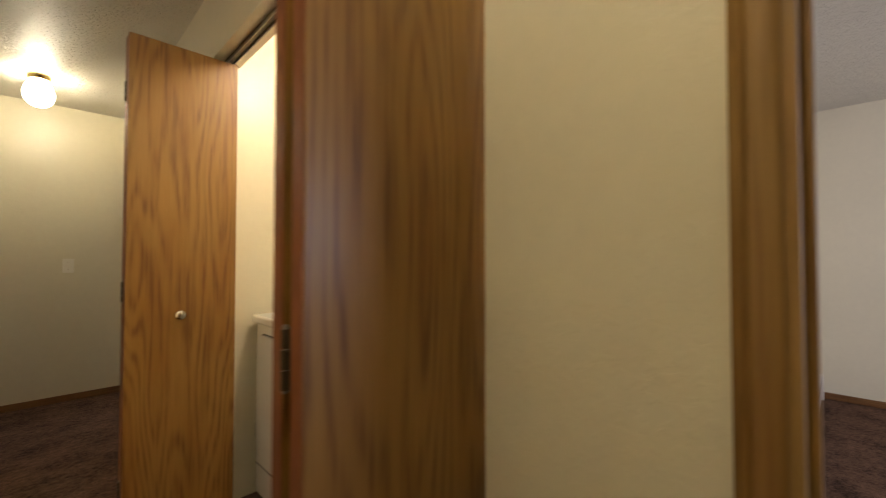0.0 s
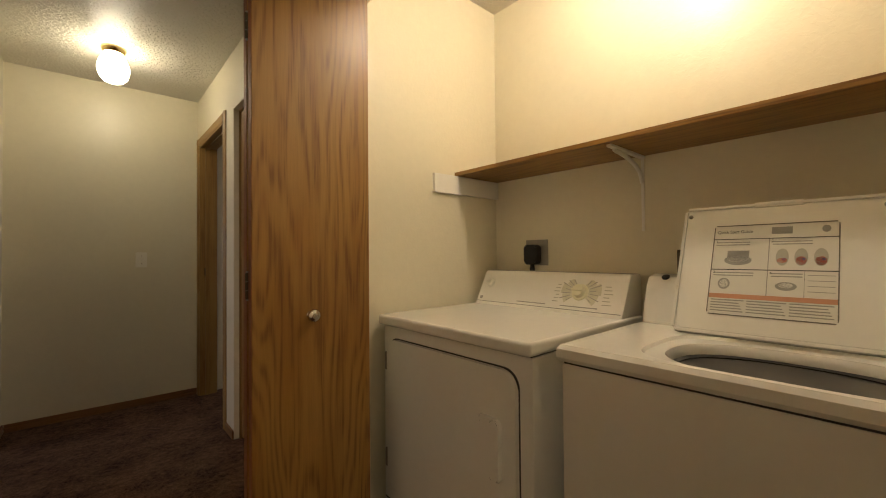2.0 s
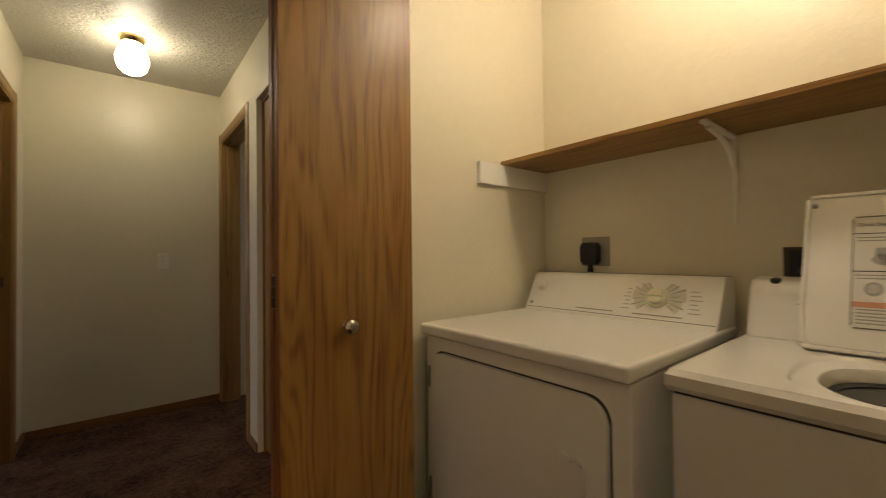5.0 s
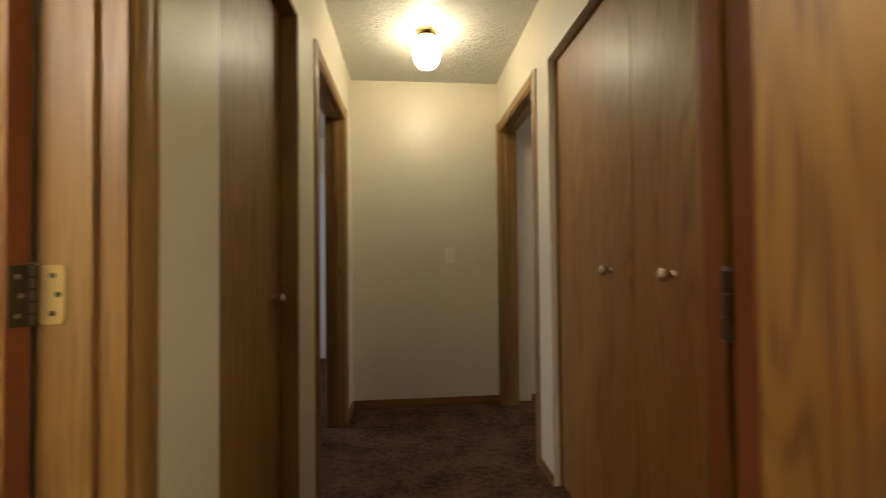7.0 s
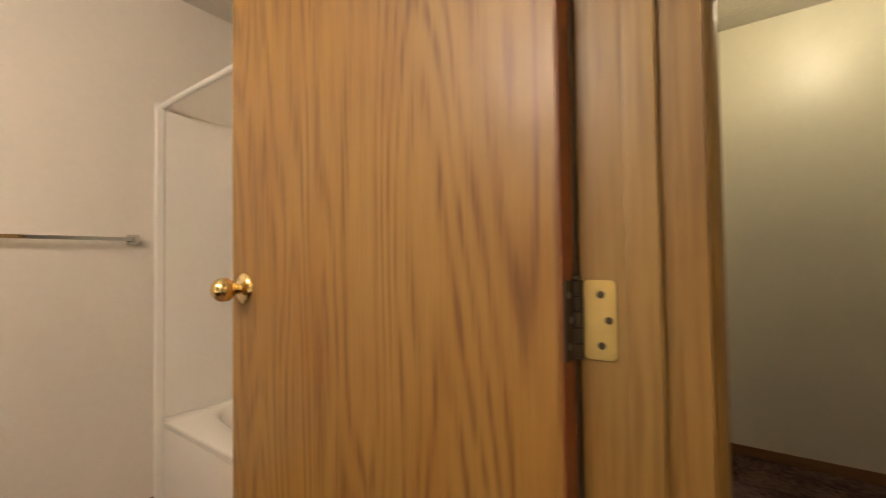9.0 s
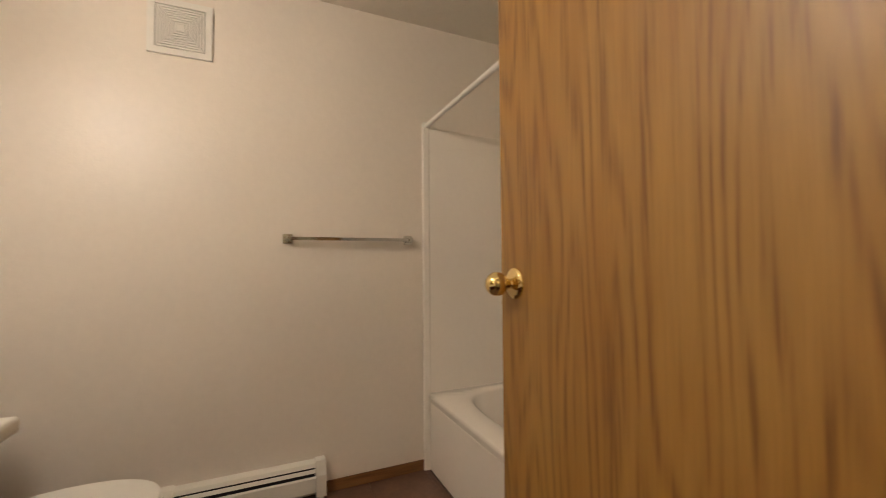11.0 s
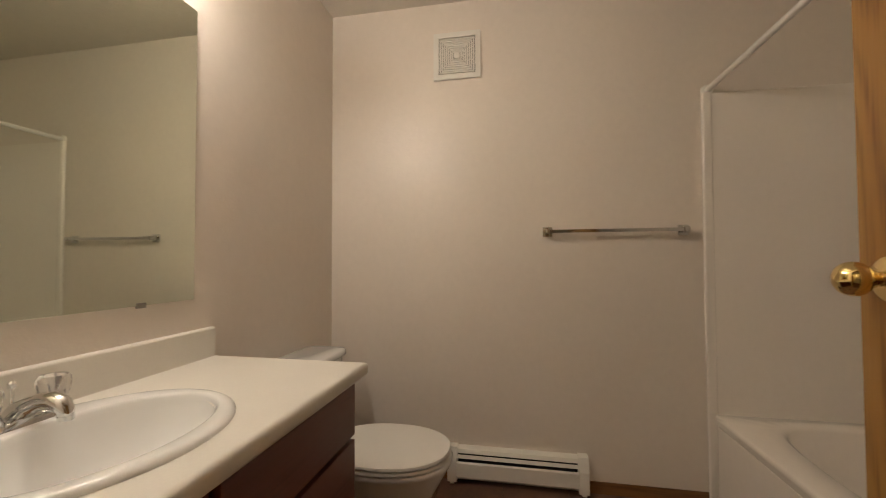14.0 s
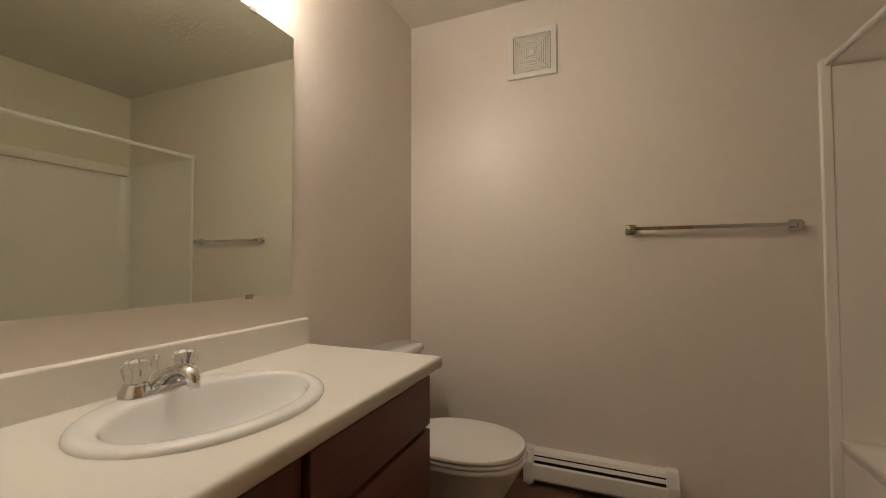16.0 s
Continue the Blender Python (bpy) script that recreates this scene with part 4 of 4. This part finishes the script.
for k in range(5):
    for y0, y1 in ((0.06, 0.150), (-0.045, 0.052), (-0.150, -0.053)):
        ink(y0 + 0.004 * ((k * 3) % 4), y1, 0.099 - 0.008 * k, 0.102 - 0.008 * k, PALE_INK)


def lettering(text, size, matrix, mat, parent, name="lettering"):
    cu = bpy.data.curves.new(name, "FONT")
    cu.body, cu.size, cu.extrude = text, size, 0.0003
    tmp = bpy.data.objects.new(name, cu)
    me = bpy.data.meshes.new_from_object(tmp)
    bpy.data.objects.remove(tmp)
    me.transform(Matrix.Translation(-ORIGIN[parent]) @ matrix)
    me.materials.append(mat)
    ob = new(name, me)
    ob.parent = parent
    ORIGIN[ob] = ORIGIN[parent]
    return ob


FACE_WEST = Matrix(((0, 0, -1, 0), (-1, 0, 0, 0), (0, 1, 0, 0), (0, 0, 0, 1)))
lettering("Quick Start Guide", 0.0135, LID @ PRINT @ Matrix.Translation((-0.0084, 0.150, 0.308)) @ FACE_WEST, INK, lid)
for word, y, z in (("1", 0.152, 0.277), ("2", -0.001, 0.277), ("3", 0.152, 0.181), ("4", -0.001, 0.181)):
    lettering(word, 0.011, LID @ PRINT @ Matrix.Translation((-0.0084, y, z)) @ FACE_WEST, INK, lid)
part("energy_label", block(WX - 0.0012, WX - 0.0002, 1.362, 1.462, 0.50, 0.805), YELLOW, washer, "yellow paper energy label")
lettering("ENER", 0.034, Matrix.Translation((WX - 0.0014, 1.457, 0.768)) @ FACE_WEST, INK, washer)
for y0, y1, z0, z1 in ((1.34, 1.432, 0.755, 0.758), (1.34, 1.40, 0.720, 0.725), (1.34, 1.39, 0.705, 0.71), (1.345, 1.365, 0.67, 0.69), (1.34, 1.432, 0.635, 0.641), (1.35, 1.425, 0.61, 0.615), (1.35, 1.41, 0.595, 0.60), (1.34, 1.432, 0.55, 0.556)):
    part("printing", block(WX - 0.0018, WX - 0.0012, y0 + 0.026, y1 + 0.026, z0, z1), INK, washer)


# ---- bathroom ----
mirror = thing("mirror", (-0.70, BY, 1.44), "large frameless wall mirror held by small clips", "mirror")
part("glass", block(-1.232, -0.17, BY + 0.0005, BY + 0.0055, 0.980, 1.893, bevel=0.0015), MIRROR, mirror)
for x in (-1.055, -0.42):
    for z, s in ((0.980, -1), (1.893, 1)):
        part("clip", block(x - 0.012, x + 0.012, BY, BY + 0.009, min(z - s * 0.008, z + s * 0.006), max(z - s * 0.008, z + s * 0.006), bevel=0.001), STEEL, mirror)

bar = thing("vanity_light", (-0.80, BY, 2.06), "chrome vanity light bar with lit globe bulbs", "wall lamp")
part("back_plate", block(-1.14, -0.46, BY, BY + 0.030, 2.01, 2.115, bevel=0.006), CHROME, bar)
for k in range(4):
    x = -1.06 + 0.173 * k
    part("socket", turned([(0.026, 0.030), (0.026, 0.046), (0.018, 0.052)], (x, BY, 2.062), "y", 20), WHITE, bar)
    part("bulb", turned([(0.017, 0.052), (0.022, 0.062), (0.038, 0.080), (0.047, 0.105), (0.047, 0.118), (0.038, 0.145), (0.020, 0.158), (0.003, 0.162)], (x, BY, 2.062), "y", 24), VANITY_GLOW, bar, "lit frosted globe bulb")

CT = 0.790
vanity = thing("vanity_cabinet", (-0.71, 1.68, 0), "dark reddish-brown wooden vanity cabinet with flat drawers", "cabinet")
VX0, VX1, VF = -1.285, -T - 0.006, 1.915
part("side_panel", block(VX0, VX0 + 0.016, BY, VF, 0.0, 0.752), VANITY_Z, vanity)
part("side_panel", block(VX1 - 0.016, VX1, BY, VF, 0.0, 0.752), VANITY_Z, vanity)
part("back", block(VX0 + 0.016, VX1 - 0.016, BY, BY + 0.01, 0.1, 0.752), VANITY_Z, vanity)
part("bottom", block(VX0 + 0.016, VX1 - 0.016, BY + 0.01, VF - 0.02, 0.09, 0.105), VANITY, vanity)
part("toe_kick", block(VX0 + 0.016, VX1 - 0.016, VF - 0.09, VF - 0.075, 0.0, 0.09), VANITY, vanity)
part("face_frame", block(VX0 + 0.016, VX1 - 0.016, VF - 0.02, VF, 0.722, 0.752), VANITY, vanity)
for x0, x1 in ((VX0 + 0.016, VX0 + 0.04), (-0.735, -0.70), (VX1 - 0.04, VX1 - 0.016)):
    part("stile", block(x0, x1, VF - 0.02, VF, 0.09, 0.722), VANITY_Z, vanity)
for z0, z1 in ((0.585, 0.735), (0.365, 0.572), (0.110, 0.352)):
    part("drawer_front", block(VX0 + 0.004, -0.738, VF + 0.001, VF + 0.020, z0, z1, bevel=0.005), VANITY, vanity)
for x0, x1 in ((-0.697, -0.42), (-0.412, VX1 - 0.01)):
    part("door", block(x0, x1, VF + 0.001, VF + 0.020, 0.110, 0.735, bevel=0.005), VANITY_Z, vanity)

SX, SY = -0.735, 1.683
counter = thing("countertop", (-0.71, 1.69, CT), "cream laminate vanity top with a low backsplash", "countertop")
CX0, CX1, CY1 = -1.318, -T - 0.005, 1.960
edge = ((0.030, 0.7505), (0.006, 0.7508), (0.0015, 0.7535), (0.0, 0.759), (0.0, 0.7765), (0.0018, 0.7835), (0.0055, 0.7880), (0.0110, 0.7897), (0.016, CT), (0.030, CT))
part("top", loft([rim(CX0 + d, CX1, BY, CY1 - d, z, SX, SY) for d, z in edge] + [oval(SX, SY, 0.225, 0.185, CT), oval(SX, SY, 0.2075, 0.168, CT), oval(SX, SY, 0.2075, 0.168, 0.753)]), LAMINATE, counter)
part("backsplash", prism([(BY, CT + 0.0003), (BY + 0.021, CT + 0.0003), (BY + 0.020, CT + 0.004), (BY + 0.020, 0.877), (BY + 0.0185, 0.881), (BY + 0.0150, 0.8835), (BY + 0.011, 0.884), (BY, 0.884)], "x", CX0 + 0.012, CX1), LAMINATE, counter)

sink = thing("sink", (SX, SY, CT), "white oval drop-in bathroom sink with a rolled rim", "sink")
BOWL_Y = SY + 0.019
part("bowl", loft([oval(SX, SY, 0.2420, 0.2060, CT + 0.0004), oval(SX, SY, 0.2416, 0.2056, CT + 0.0050), oval(SX, SY, 0.2385, 0.2025, CT + 0.0095), oval(SX, SY, 0.2325, 0.1965, CT + 0.0125), oval(SX, SY, 0.2250, 0.1890, CT + 0.0136),
    oval(SX, BOWL_Y, 0.2125, 0.1515, CT + 0.0132), oval(SX, BOWL_Y, 0.2085, 0.1475, CT + 0.0115), oval(SX, BOWL_Y, 0.2050, 0.1440, CT + 0.0065), oval(SX, BOWL_Y, 0.2020, 0.1410, CT - 0.004), oval(SX, BOWL_Y, 0.1930, 0.1330, CT - 0.034), oval(SX, BOWL_Y, 0.1720, 0.1160, CT - 0.080), oval(SX, BOWL_Y - 0.004, 0.1380, 0.0940, CT - 0.112), oval(SX, BOWL_Y - 0.007, 0.0850, 0.0640, CT - 0.131), oval(SX, SY + 0.01, 0.03, 0.03, CT - 0.138)], close_last=True), PORCELAIN, sink)
part("drain", turned([(0.027, 0), (0.029, 0.003), (0.020, 0.004), (0.002, 0.002)], (SX, SY + 0.01, CT - 0.1375), "z", 20), CHROME, sink)
faucet = thing("faucet", (SX, 1.513, CT + 0.016), "chrome two-handle faucet with clear acrylic knobs", "faucet")
FY, FZ = 1.513, CT + 0.0155
FZ = CT + 0.0134
fb = loft([oval(SX, FY, 0.083, 0.029, FZ, 48, 3.0), oval(SX, FY, 0.082, 0.028, FZ + 0.006, 48, 3.0), oval(SX, FY, 0.072, 0.020, FZ + 0.012, 48, 2.6), oval(SX, FY, 0.05, 0.014, FZ + 0.014, 48)], close_first=True, close_last=True)
part("base_plate", fb, CHROME, faucet)
tb = bmesh.new()
tube(tb, [(SX, FY - 0.012, FZ + 0.008), (SX, FY + 0.000, FZ + 0.021), (SX, FY + 0.024, FZ + 0.033), (SX, FY + 0.052, FZ + 0.043), (SX, FY + 0.080, FZ + 0.047), (SX, FY + 0.098, FZ + 0.041), (SX, FY + 0.106, FZ + 0.030), (SX, FY + 0.106, FZ + 0.022)], [0.021, 0.020, 0.0175, 0.016, 0.0155, 0.0145, 0.013, 0.012], 20)
part("spout", tb, CHROME, faucet)
part("aerator", turned([(0.0125, 0), (0.0125, 0.008), (0.010, 0.009)], (SX, FY + 0.106, FZ + 0.014), "z", 20), CHROME, faucet)
part("lift_rod", turned([(0.0025, 0.0), (0.0025, 0.050), (0.006, 0.053), (0.0068, 0.061), (0.003, 0.066)], (SX, FY - 0.020, FZ + 0.010), "z", 12), CHROME, faucet)
for x in (SX - 0.054, SX + 0.054):
    part("collar", turned([(0.032, 0.001), (0.0315, 0.007), (0.028, 0.014), (0.0245, 0.022), (0.023, 0.027), (0.012, 0.028)], (x, FY, FZ), "z", 32), CHROME, faucet)
    rows = []
    for r, h, deep in ((0.016, 0.0285, 0.02), (0.0215, 0.0330, 0.10), (0.0250, 0.0440, 0.13), (0.0272, 0.0580, 0.12), (0.0262, 0.0680, 0.08), (0.0220, 0.0735, 0.04), (0.0140, 0.0755, 0.0), (0.004, 0.0745, 0.0)):
        rows.append([Vector((x + r * (1 - deep * (i % 5 == 0)) * math.cos(a), FY + r * (1 - deep * (i % 5 == 0)) * math.sin(a), FZ + h)) for i, a in enumerate(2 * math.pi * i / 40 for i in range(40))])
    part("handle", loft(rows, True, True), CRYSTAL, faucet, "fluted clear acrylic handle")

TX = -1.685
toilet = thing("toilet", (TX, 1.75, 0), "white two-piece toilet with its lid closed", "toilet")


def ovals(spec, power=2.2):
    return [oval(TX, cy_, a, b, z, 44, power) for cy_, a, b, z in spec]


part("bowl", loft(ovals([(1.80, 0.105, 0.20, 0.0), (1.80, 0.105, 0.20, 0.02), (1.81, 0.095, 0.19, 0.06), (1.83, 0.105, 0.20, 0.16), (1.86, 0.150, 0.225, 0.27), (1.885, 0.178, 0.238, 0.35), (1.888, 0.184, 0.242, 0.372), (1.888, 0.176, 0.235, 0.380)]), True, True), PORCELAIN, toilet)
part("deck", block(TX - 0.10, TX + 0.10, BY + 0.03, 1.72, 0.28, 0.378, bevel=0.015), PORCELAIN, toilet)
part("tank", loft([rim_ for rim_ in ([oval(TX, BY + 0.110, a, b, z, 44, 7) for a, b, z in ((0.205, 0.080, 0.378), (0.212, 0.086, 0.40), (0.225, 0.092, 0.715), (0.225, 0.092, 0.720))])], True, True), PORCELAIN, toilet)
part("tank_lid", loft([oval(TX, BY + 0.112, a, b, z, 44, 7) for a, b, z in ((0.228, 0.095, 0.7205), (0.240, 0.103, 0.728), (0.240, 0.103, 0.746), (0.232, 0.096, 0.757))], True, True), PORCELAIN, toilet)
part("seat", loft(ovals([(1.883, 0.182, 0.236, 0.3805), (1.883, 0.188, 0.242, 0.387), (1.883, 0.186, 0.240, 0.396), (1.883, 0.180, 0.234, 0.399)]), True, True), PLASTIC, toilet)
part("lid", loft(ovals([(1.880, 0.184, 0.238, 0.4015), (1.880, 0.189, 0.243, 0.407), (1.880, 0.186, 0.240, 0.415), (1.880, 0.170, 0.222, 0.419), (1.880, 0.06, 0.09, 0.421)]), True, True), PLASTIC, toilet)
for x in (TX - 0.075, TX + 0.075):
    part("seat_hinge", block(x - 0.018, x + 0.018, 1.640, 1.672, 0.3785, 0.412, bevel=0.006), PLASTIC, toilet)
part("flush_lever", block(TX + 0.12, TX + 0.19, BY + 0.203, BY + 0.215, 0.655, 0.672, bevel=0.004), CHROME, toilet)

for o in list(toilet.children):
    o.data.transform(Matrix.Diagonal((1, 1, 0.918 if o.name.split(".")[0] in ("tank", "tank_lid") else 0.90, 1)))
    if o.name.split(".")[0] in ("bowl", "seat", "lid"):
        o.data.transform(Matrix.Translation((0, 0.008, 0)) @ Matrix.Diagonal((1.03, 1.05, 1, 1)))

heater = thing("baseboard_heater", (BX + 0.03, 2.39, 0), "white metal baseboard heater with dark slots", "heater")
HY0, HY1 = 2.060, 2.724
part("back_panel", block(BX, BX + 0.006, HY0 + 0.045, HY1 - 0.045, 0.03, 0.196), HEATER, heater)
part("hood", prism([(BX + 0.006, 0.196), (BX + 0.006, 0.190), (BX + 0.040, 0.186), (BX + 0.048, 0.172), (BX + 0.051, 0.173), (BX + 0.043, 0.192), (BX + 0.030, 0.198)], "y", HY0 + 0.045, HY1 - 0.045), HEATER, heater)
part("damper", prism([(BX + 0.050, 0.164), (BX + 0.058, 0.148), (BX + 0.061, 0.149), (BX + 0.053, 0.166)], "y", HY0 + 0.046, HY1 - 0.046), HEATER, heater)
part("front_panel", prism([(BX + 0.060, 0.132), (BX + 0.066, 0.124), (BX + 0.066, 0.050), (BX + 0.058, 0.042), (BX + 0.058, 0.046), (BX + 0.062, 0.052), (BX + 0.062, 0.123), (BX + 0.057, 0.130)], "y", HY0 + 0.046, HY1 - 0.046), HEATER, heater)
part("fins", block(BX + 0.008, BX + 0.043, HY0 + 0.05, HY1 - 0.05, 0.045, 0.176), DARK_FIN, heater)
for y0 in (HY0, HY1 - 0.047):
    part("end_cap", prism([(BX, 0.022), (BX + 0.070, 0.022), (BX + 0.070, 0.135), (BX + 0.054, 0.180), (BX + 0.044, 0.202), (BX, 0.204)], "y", y0, y0 + 0.047, bevel=0.003), HEATER, heater)
part("foot", block(BX, BX + 0.05, HY0 + 0.01, HY0 + 0.03, 0, 0.03), HEATER, heater)
part("foot", block(BX, BX + 0.05, HY1 - 0.03, HY1 - 0.01, 0, 0.03), HEATER, heater)
for o in list(heater.children):
    o.data.transform(Matrix.Diagonal((1, 1, 0.88, 1)))

rail = thing("towel_bar", (BX, 2.86, 1.235), "square chrome towel bar on the bathroom wall", "towel bar")
for y in (2.552, 3.158):
    post = part("post", block(BX + 0.006, BX + 0.058, y - 0.012, y + 0.012, 1.223, 1.247, bevel=0.004), CHROME, rail)
    part("post_plate", block(BX, BX + 0.008, y - 0.023, y + 0.023, 1.212, 1.258, bevel=0.003), CHROME, post)
part("bar", block(BX + 0.038, BX + 0.054, 2.564, 3.146, 1.227, 1.243, bevel=0.002), CHROME, rail)

vent = thing("exhaust_fan_grille", (BX, 2.108, 2.153), "square white exhaust fan grille with nested louvres", "vent")
V0, V1, W0, W1 = 1.986, 2.230, 2.031, 2.275
vcy, vcz = (V0 + V1) / 2, (W0 + W1) / 2


def ring(bm, half0, half1, x0, x1):
    box(bm, x0, x1, vcy - half1, vcy + half1, vcz + half0, vcz + half1)
    box(bm, x0, x1, vcy - half1, vcy + half1, vcz - half1, vcz - half0)
    box(bm, x0, x1, vcy - half1, vcy - half0, vcz - half0, vcz + half0)
    box(bm, x0, x1, vcy + half0, vcy + half1, vcz - half0, vcz + half0)
    return bm


part("backing", block(BX, BX + 0.003, vcy - 0.1, vcy + 0.1, vcz - 0.1, vcz + 0.1), GREY, vent)
part("frame", ring(bmesh.new(), 0.095, 0.122, BX, BX + 0.014), PLASTIC, vent)
for k in range(7):
    part("louvre", ring(bmesh.new(), 0.018 + 0.0108 * k, 0.0255 + 0.0108 * k, BX + 0.004, BX + 0.013), PLASTIC, vent)
part("centre_cap", block(BX + 0.004, BX + 0.016, vcy - 0.0155, vcy + 0.0155, vcz - 0.0155, vcz + 0.0155, bevel=0.002), PLASTIC, vent)

# tub and its moulded surround
TY0, TY1, TZ = 3.270, 4.055, 0.405
TUBX0, TUBX1 = BX + 0.004, -0.645
tub = thing("bathtub", (-1.41, 3.66, 0), "white moulded bathtub with a plain front apron", "bathtub")
tcx, tcy = (TUBX0 + TUBX1) / 2, (TY0 + TY1) / 2 + 0.02
part("tub", loft([rim(TUBX0, TUBX1, TY0 + 0.006, TY1, 0.0, tcx, tcy), rim(TUBX0, TUBX1, TY0 + 0.006, TY1, TZ - 0.03, tcx, tcy), rim(TUBX0, TUBX1, TY0, TY1, TZ - 0.022, tcx, tcy), rim(TUBX0, TUBX1, TY0, TY1, TZ - 0.006, tcx, tcy), rim(TUBX0 + 0.006, TUBX1 - 0.006, TY0 + 0.006, TY1, TZ, tcx, tcy),
    oval(tcx, tcy, 0.675, 0.295, TZ, 56, 4.5), oval(tcx, tcy, 0.660, 0.280, TZ - 0.012, 56, 4.2), oval(tcx, tcy, 0.620, 0.255, 0.22, 56, 3.6), oval(tcx, tcy, 0.560, 0.215, 0.10, 56, 3.2), oval(tcx, tcy, 0.42, 0.14, 0.075, 56, 3)], close_last=True), ACRYLIC, tub)
part("apron", block(TUBX0 + 0.03, TUBX1 - 0.03, TY0 + 0.001, TY0 + 0.0055, 0.02, TZ - 0.045, bevel=0.002), ACRYLIC, tub)
part("drain", turned([(0.03, 0), (0.03, 0.003), (0.004, 0.004)], (tcx + 0.5, tcy, 0.088), "z", 16), CHROME, tub)
surround = thing("tub_surround", (-1.41, 3.9, TZ), "white moulded tub surround panels around the alcove", "tub surround")
ST = 1.860
part("end_panel", block(BX, BX + 0.014, TY0 - 0.012, TY1 - 0.03, TZ - 0.02, ST - 0.002, bevel=0.004), ACRYLIC, surround)
part("edge_flange", prism(rounded(BX, BX + 0.020, TY0 - 0.030, TY0 + 0.012, 0.009), "z", TZ + 0.001, ST), ACRYLIC, surround)
part("edge_flange", prism(rounded(BX, BX + 0.020, TY0 - 0.030, TY0 + 0.010, 0.009), "z", 0.0, TZ + 0.0005), ACRYLIC, surround)
part("back_panel", block(BX + 0.014, TUBX1, TY1 - 0.026, TY1 - 0.0015, TZ - 0.02, ST, bevel=0.004), ACRYLIC, surround)
part("top_flange", block(BX + 0.014, TUBX1, TY1 - 0.052, TY1 - 0.026, ST - 0.075, ST, bevel=0.010), ACRYLIC, surround)
part("corner_fillet", prism([(BX + 0.014, TY1 - 0.026), (BX + 0.060, TY1 - 0.026), (BX + 0.035, TY1 - 0.038), (BX + 0.022, TY1 - 0.055), (BX + 0.014, TY1 - 0.080)], "z", TZ + 0.001, ST - 0.08), ACRYLIC, surround)
part("end_panel", block(TUBX1 - 0.010, TUBX1 + 0.004, TY0 + 0.01, TY1 - 0.03, TZ + 0.001, ST, bevel=0.004), ACRYLIC, surround)
rod = thing("shower_rod", (-1.41, TY0 + 0.004, ST + 0.012), "white shower curtain rod across the tub", "shower rod")
part("rod", turned([(0.0125, 0), (0.0125, 1.524)], (BX + 0.002, TY0 - 0.002, ST + 0.014), "x", 16), WHITE, rod)
part("flange", turned([(0.026, 0), (0.026, 0.004), (0.016, 0.012)], (BX, TY0 - 0.002, ST + 0.014), "x", 20), WHITE, rod)
part("flange", turned([(0.016, -0.012), (0.026, -0.004), (0.026, 0)], (-0.642, TY0 - 0.002, ST + 0.014), "x", 20), WHITE, rod)

# bedroom heater end seen through the doorway
bh = thing("bedroom_heater", (5.0, 0.9, 0), "white metal baseboard heater in the bedroom corner", "heater")
part("cover", block(3.2, 5.16, 0.872, 0.93, 0.03, 0.19, bevel=0.006), HEATER, bh)
part("end_cap", block(5.16, 5.235, 0.862, 0.93, 0.0, 0.20, bevel=0.004), HEATER, bh)
part("slot", block(3.22, 5.15, 0.8705, 0.873, 0.150, 0.165), DARK_FIN, bh)

# floor tiles of the bathroom
TILE = 0.305
tile_mesh = {}
for i in range(8):
    for j in range(10):
        x0, y0 = BX + i * TILE, BY + j * TILE
        x1, y1 = min(x0 + TILE, -T - 0.02), min(y0 + TILE, 4.06)
        if x1 - x0 < 0.03 or y0 > TY0:
            continue
        y1 = min(y1, TY0 - 0.001)
        k = (i * 7 + j * 3 + (i * j) % 5) % 3
        key = (round(x1 - x0, 3), round(y1 - y0, 3), k)
        if key not in tile_mesh:
            bm = box(bmesh.new(), 0.001, key[0] - 0.001, 0.001, key[1] - 0.001, -0.008, 0.0, bevel=0.0008, segments=1)
            me = bpy.data.meshes.new("tile")
            bm.to_mesh(me)
            bm.free()
            me.materials.append(VINYL[k])
            tile_mesh[key] = me
        ob = new("tile", tile_mesh[key])
        ob.location = (x0, y0, 0)
        ob.parent = bath_floor
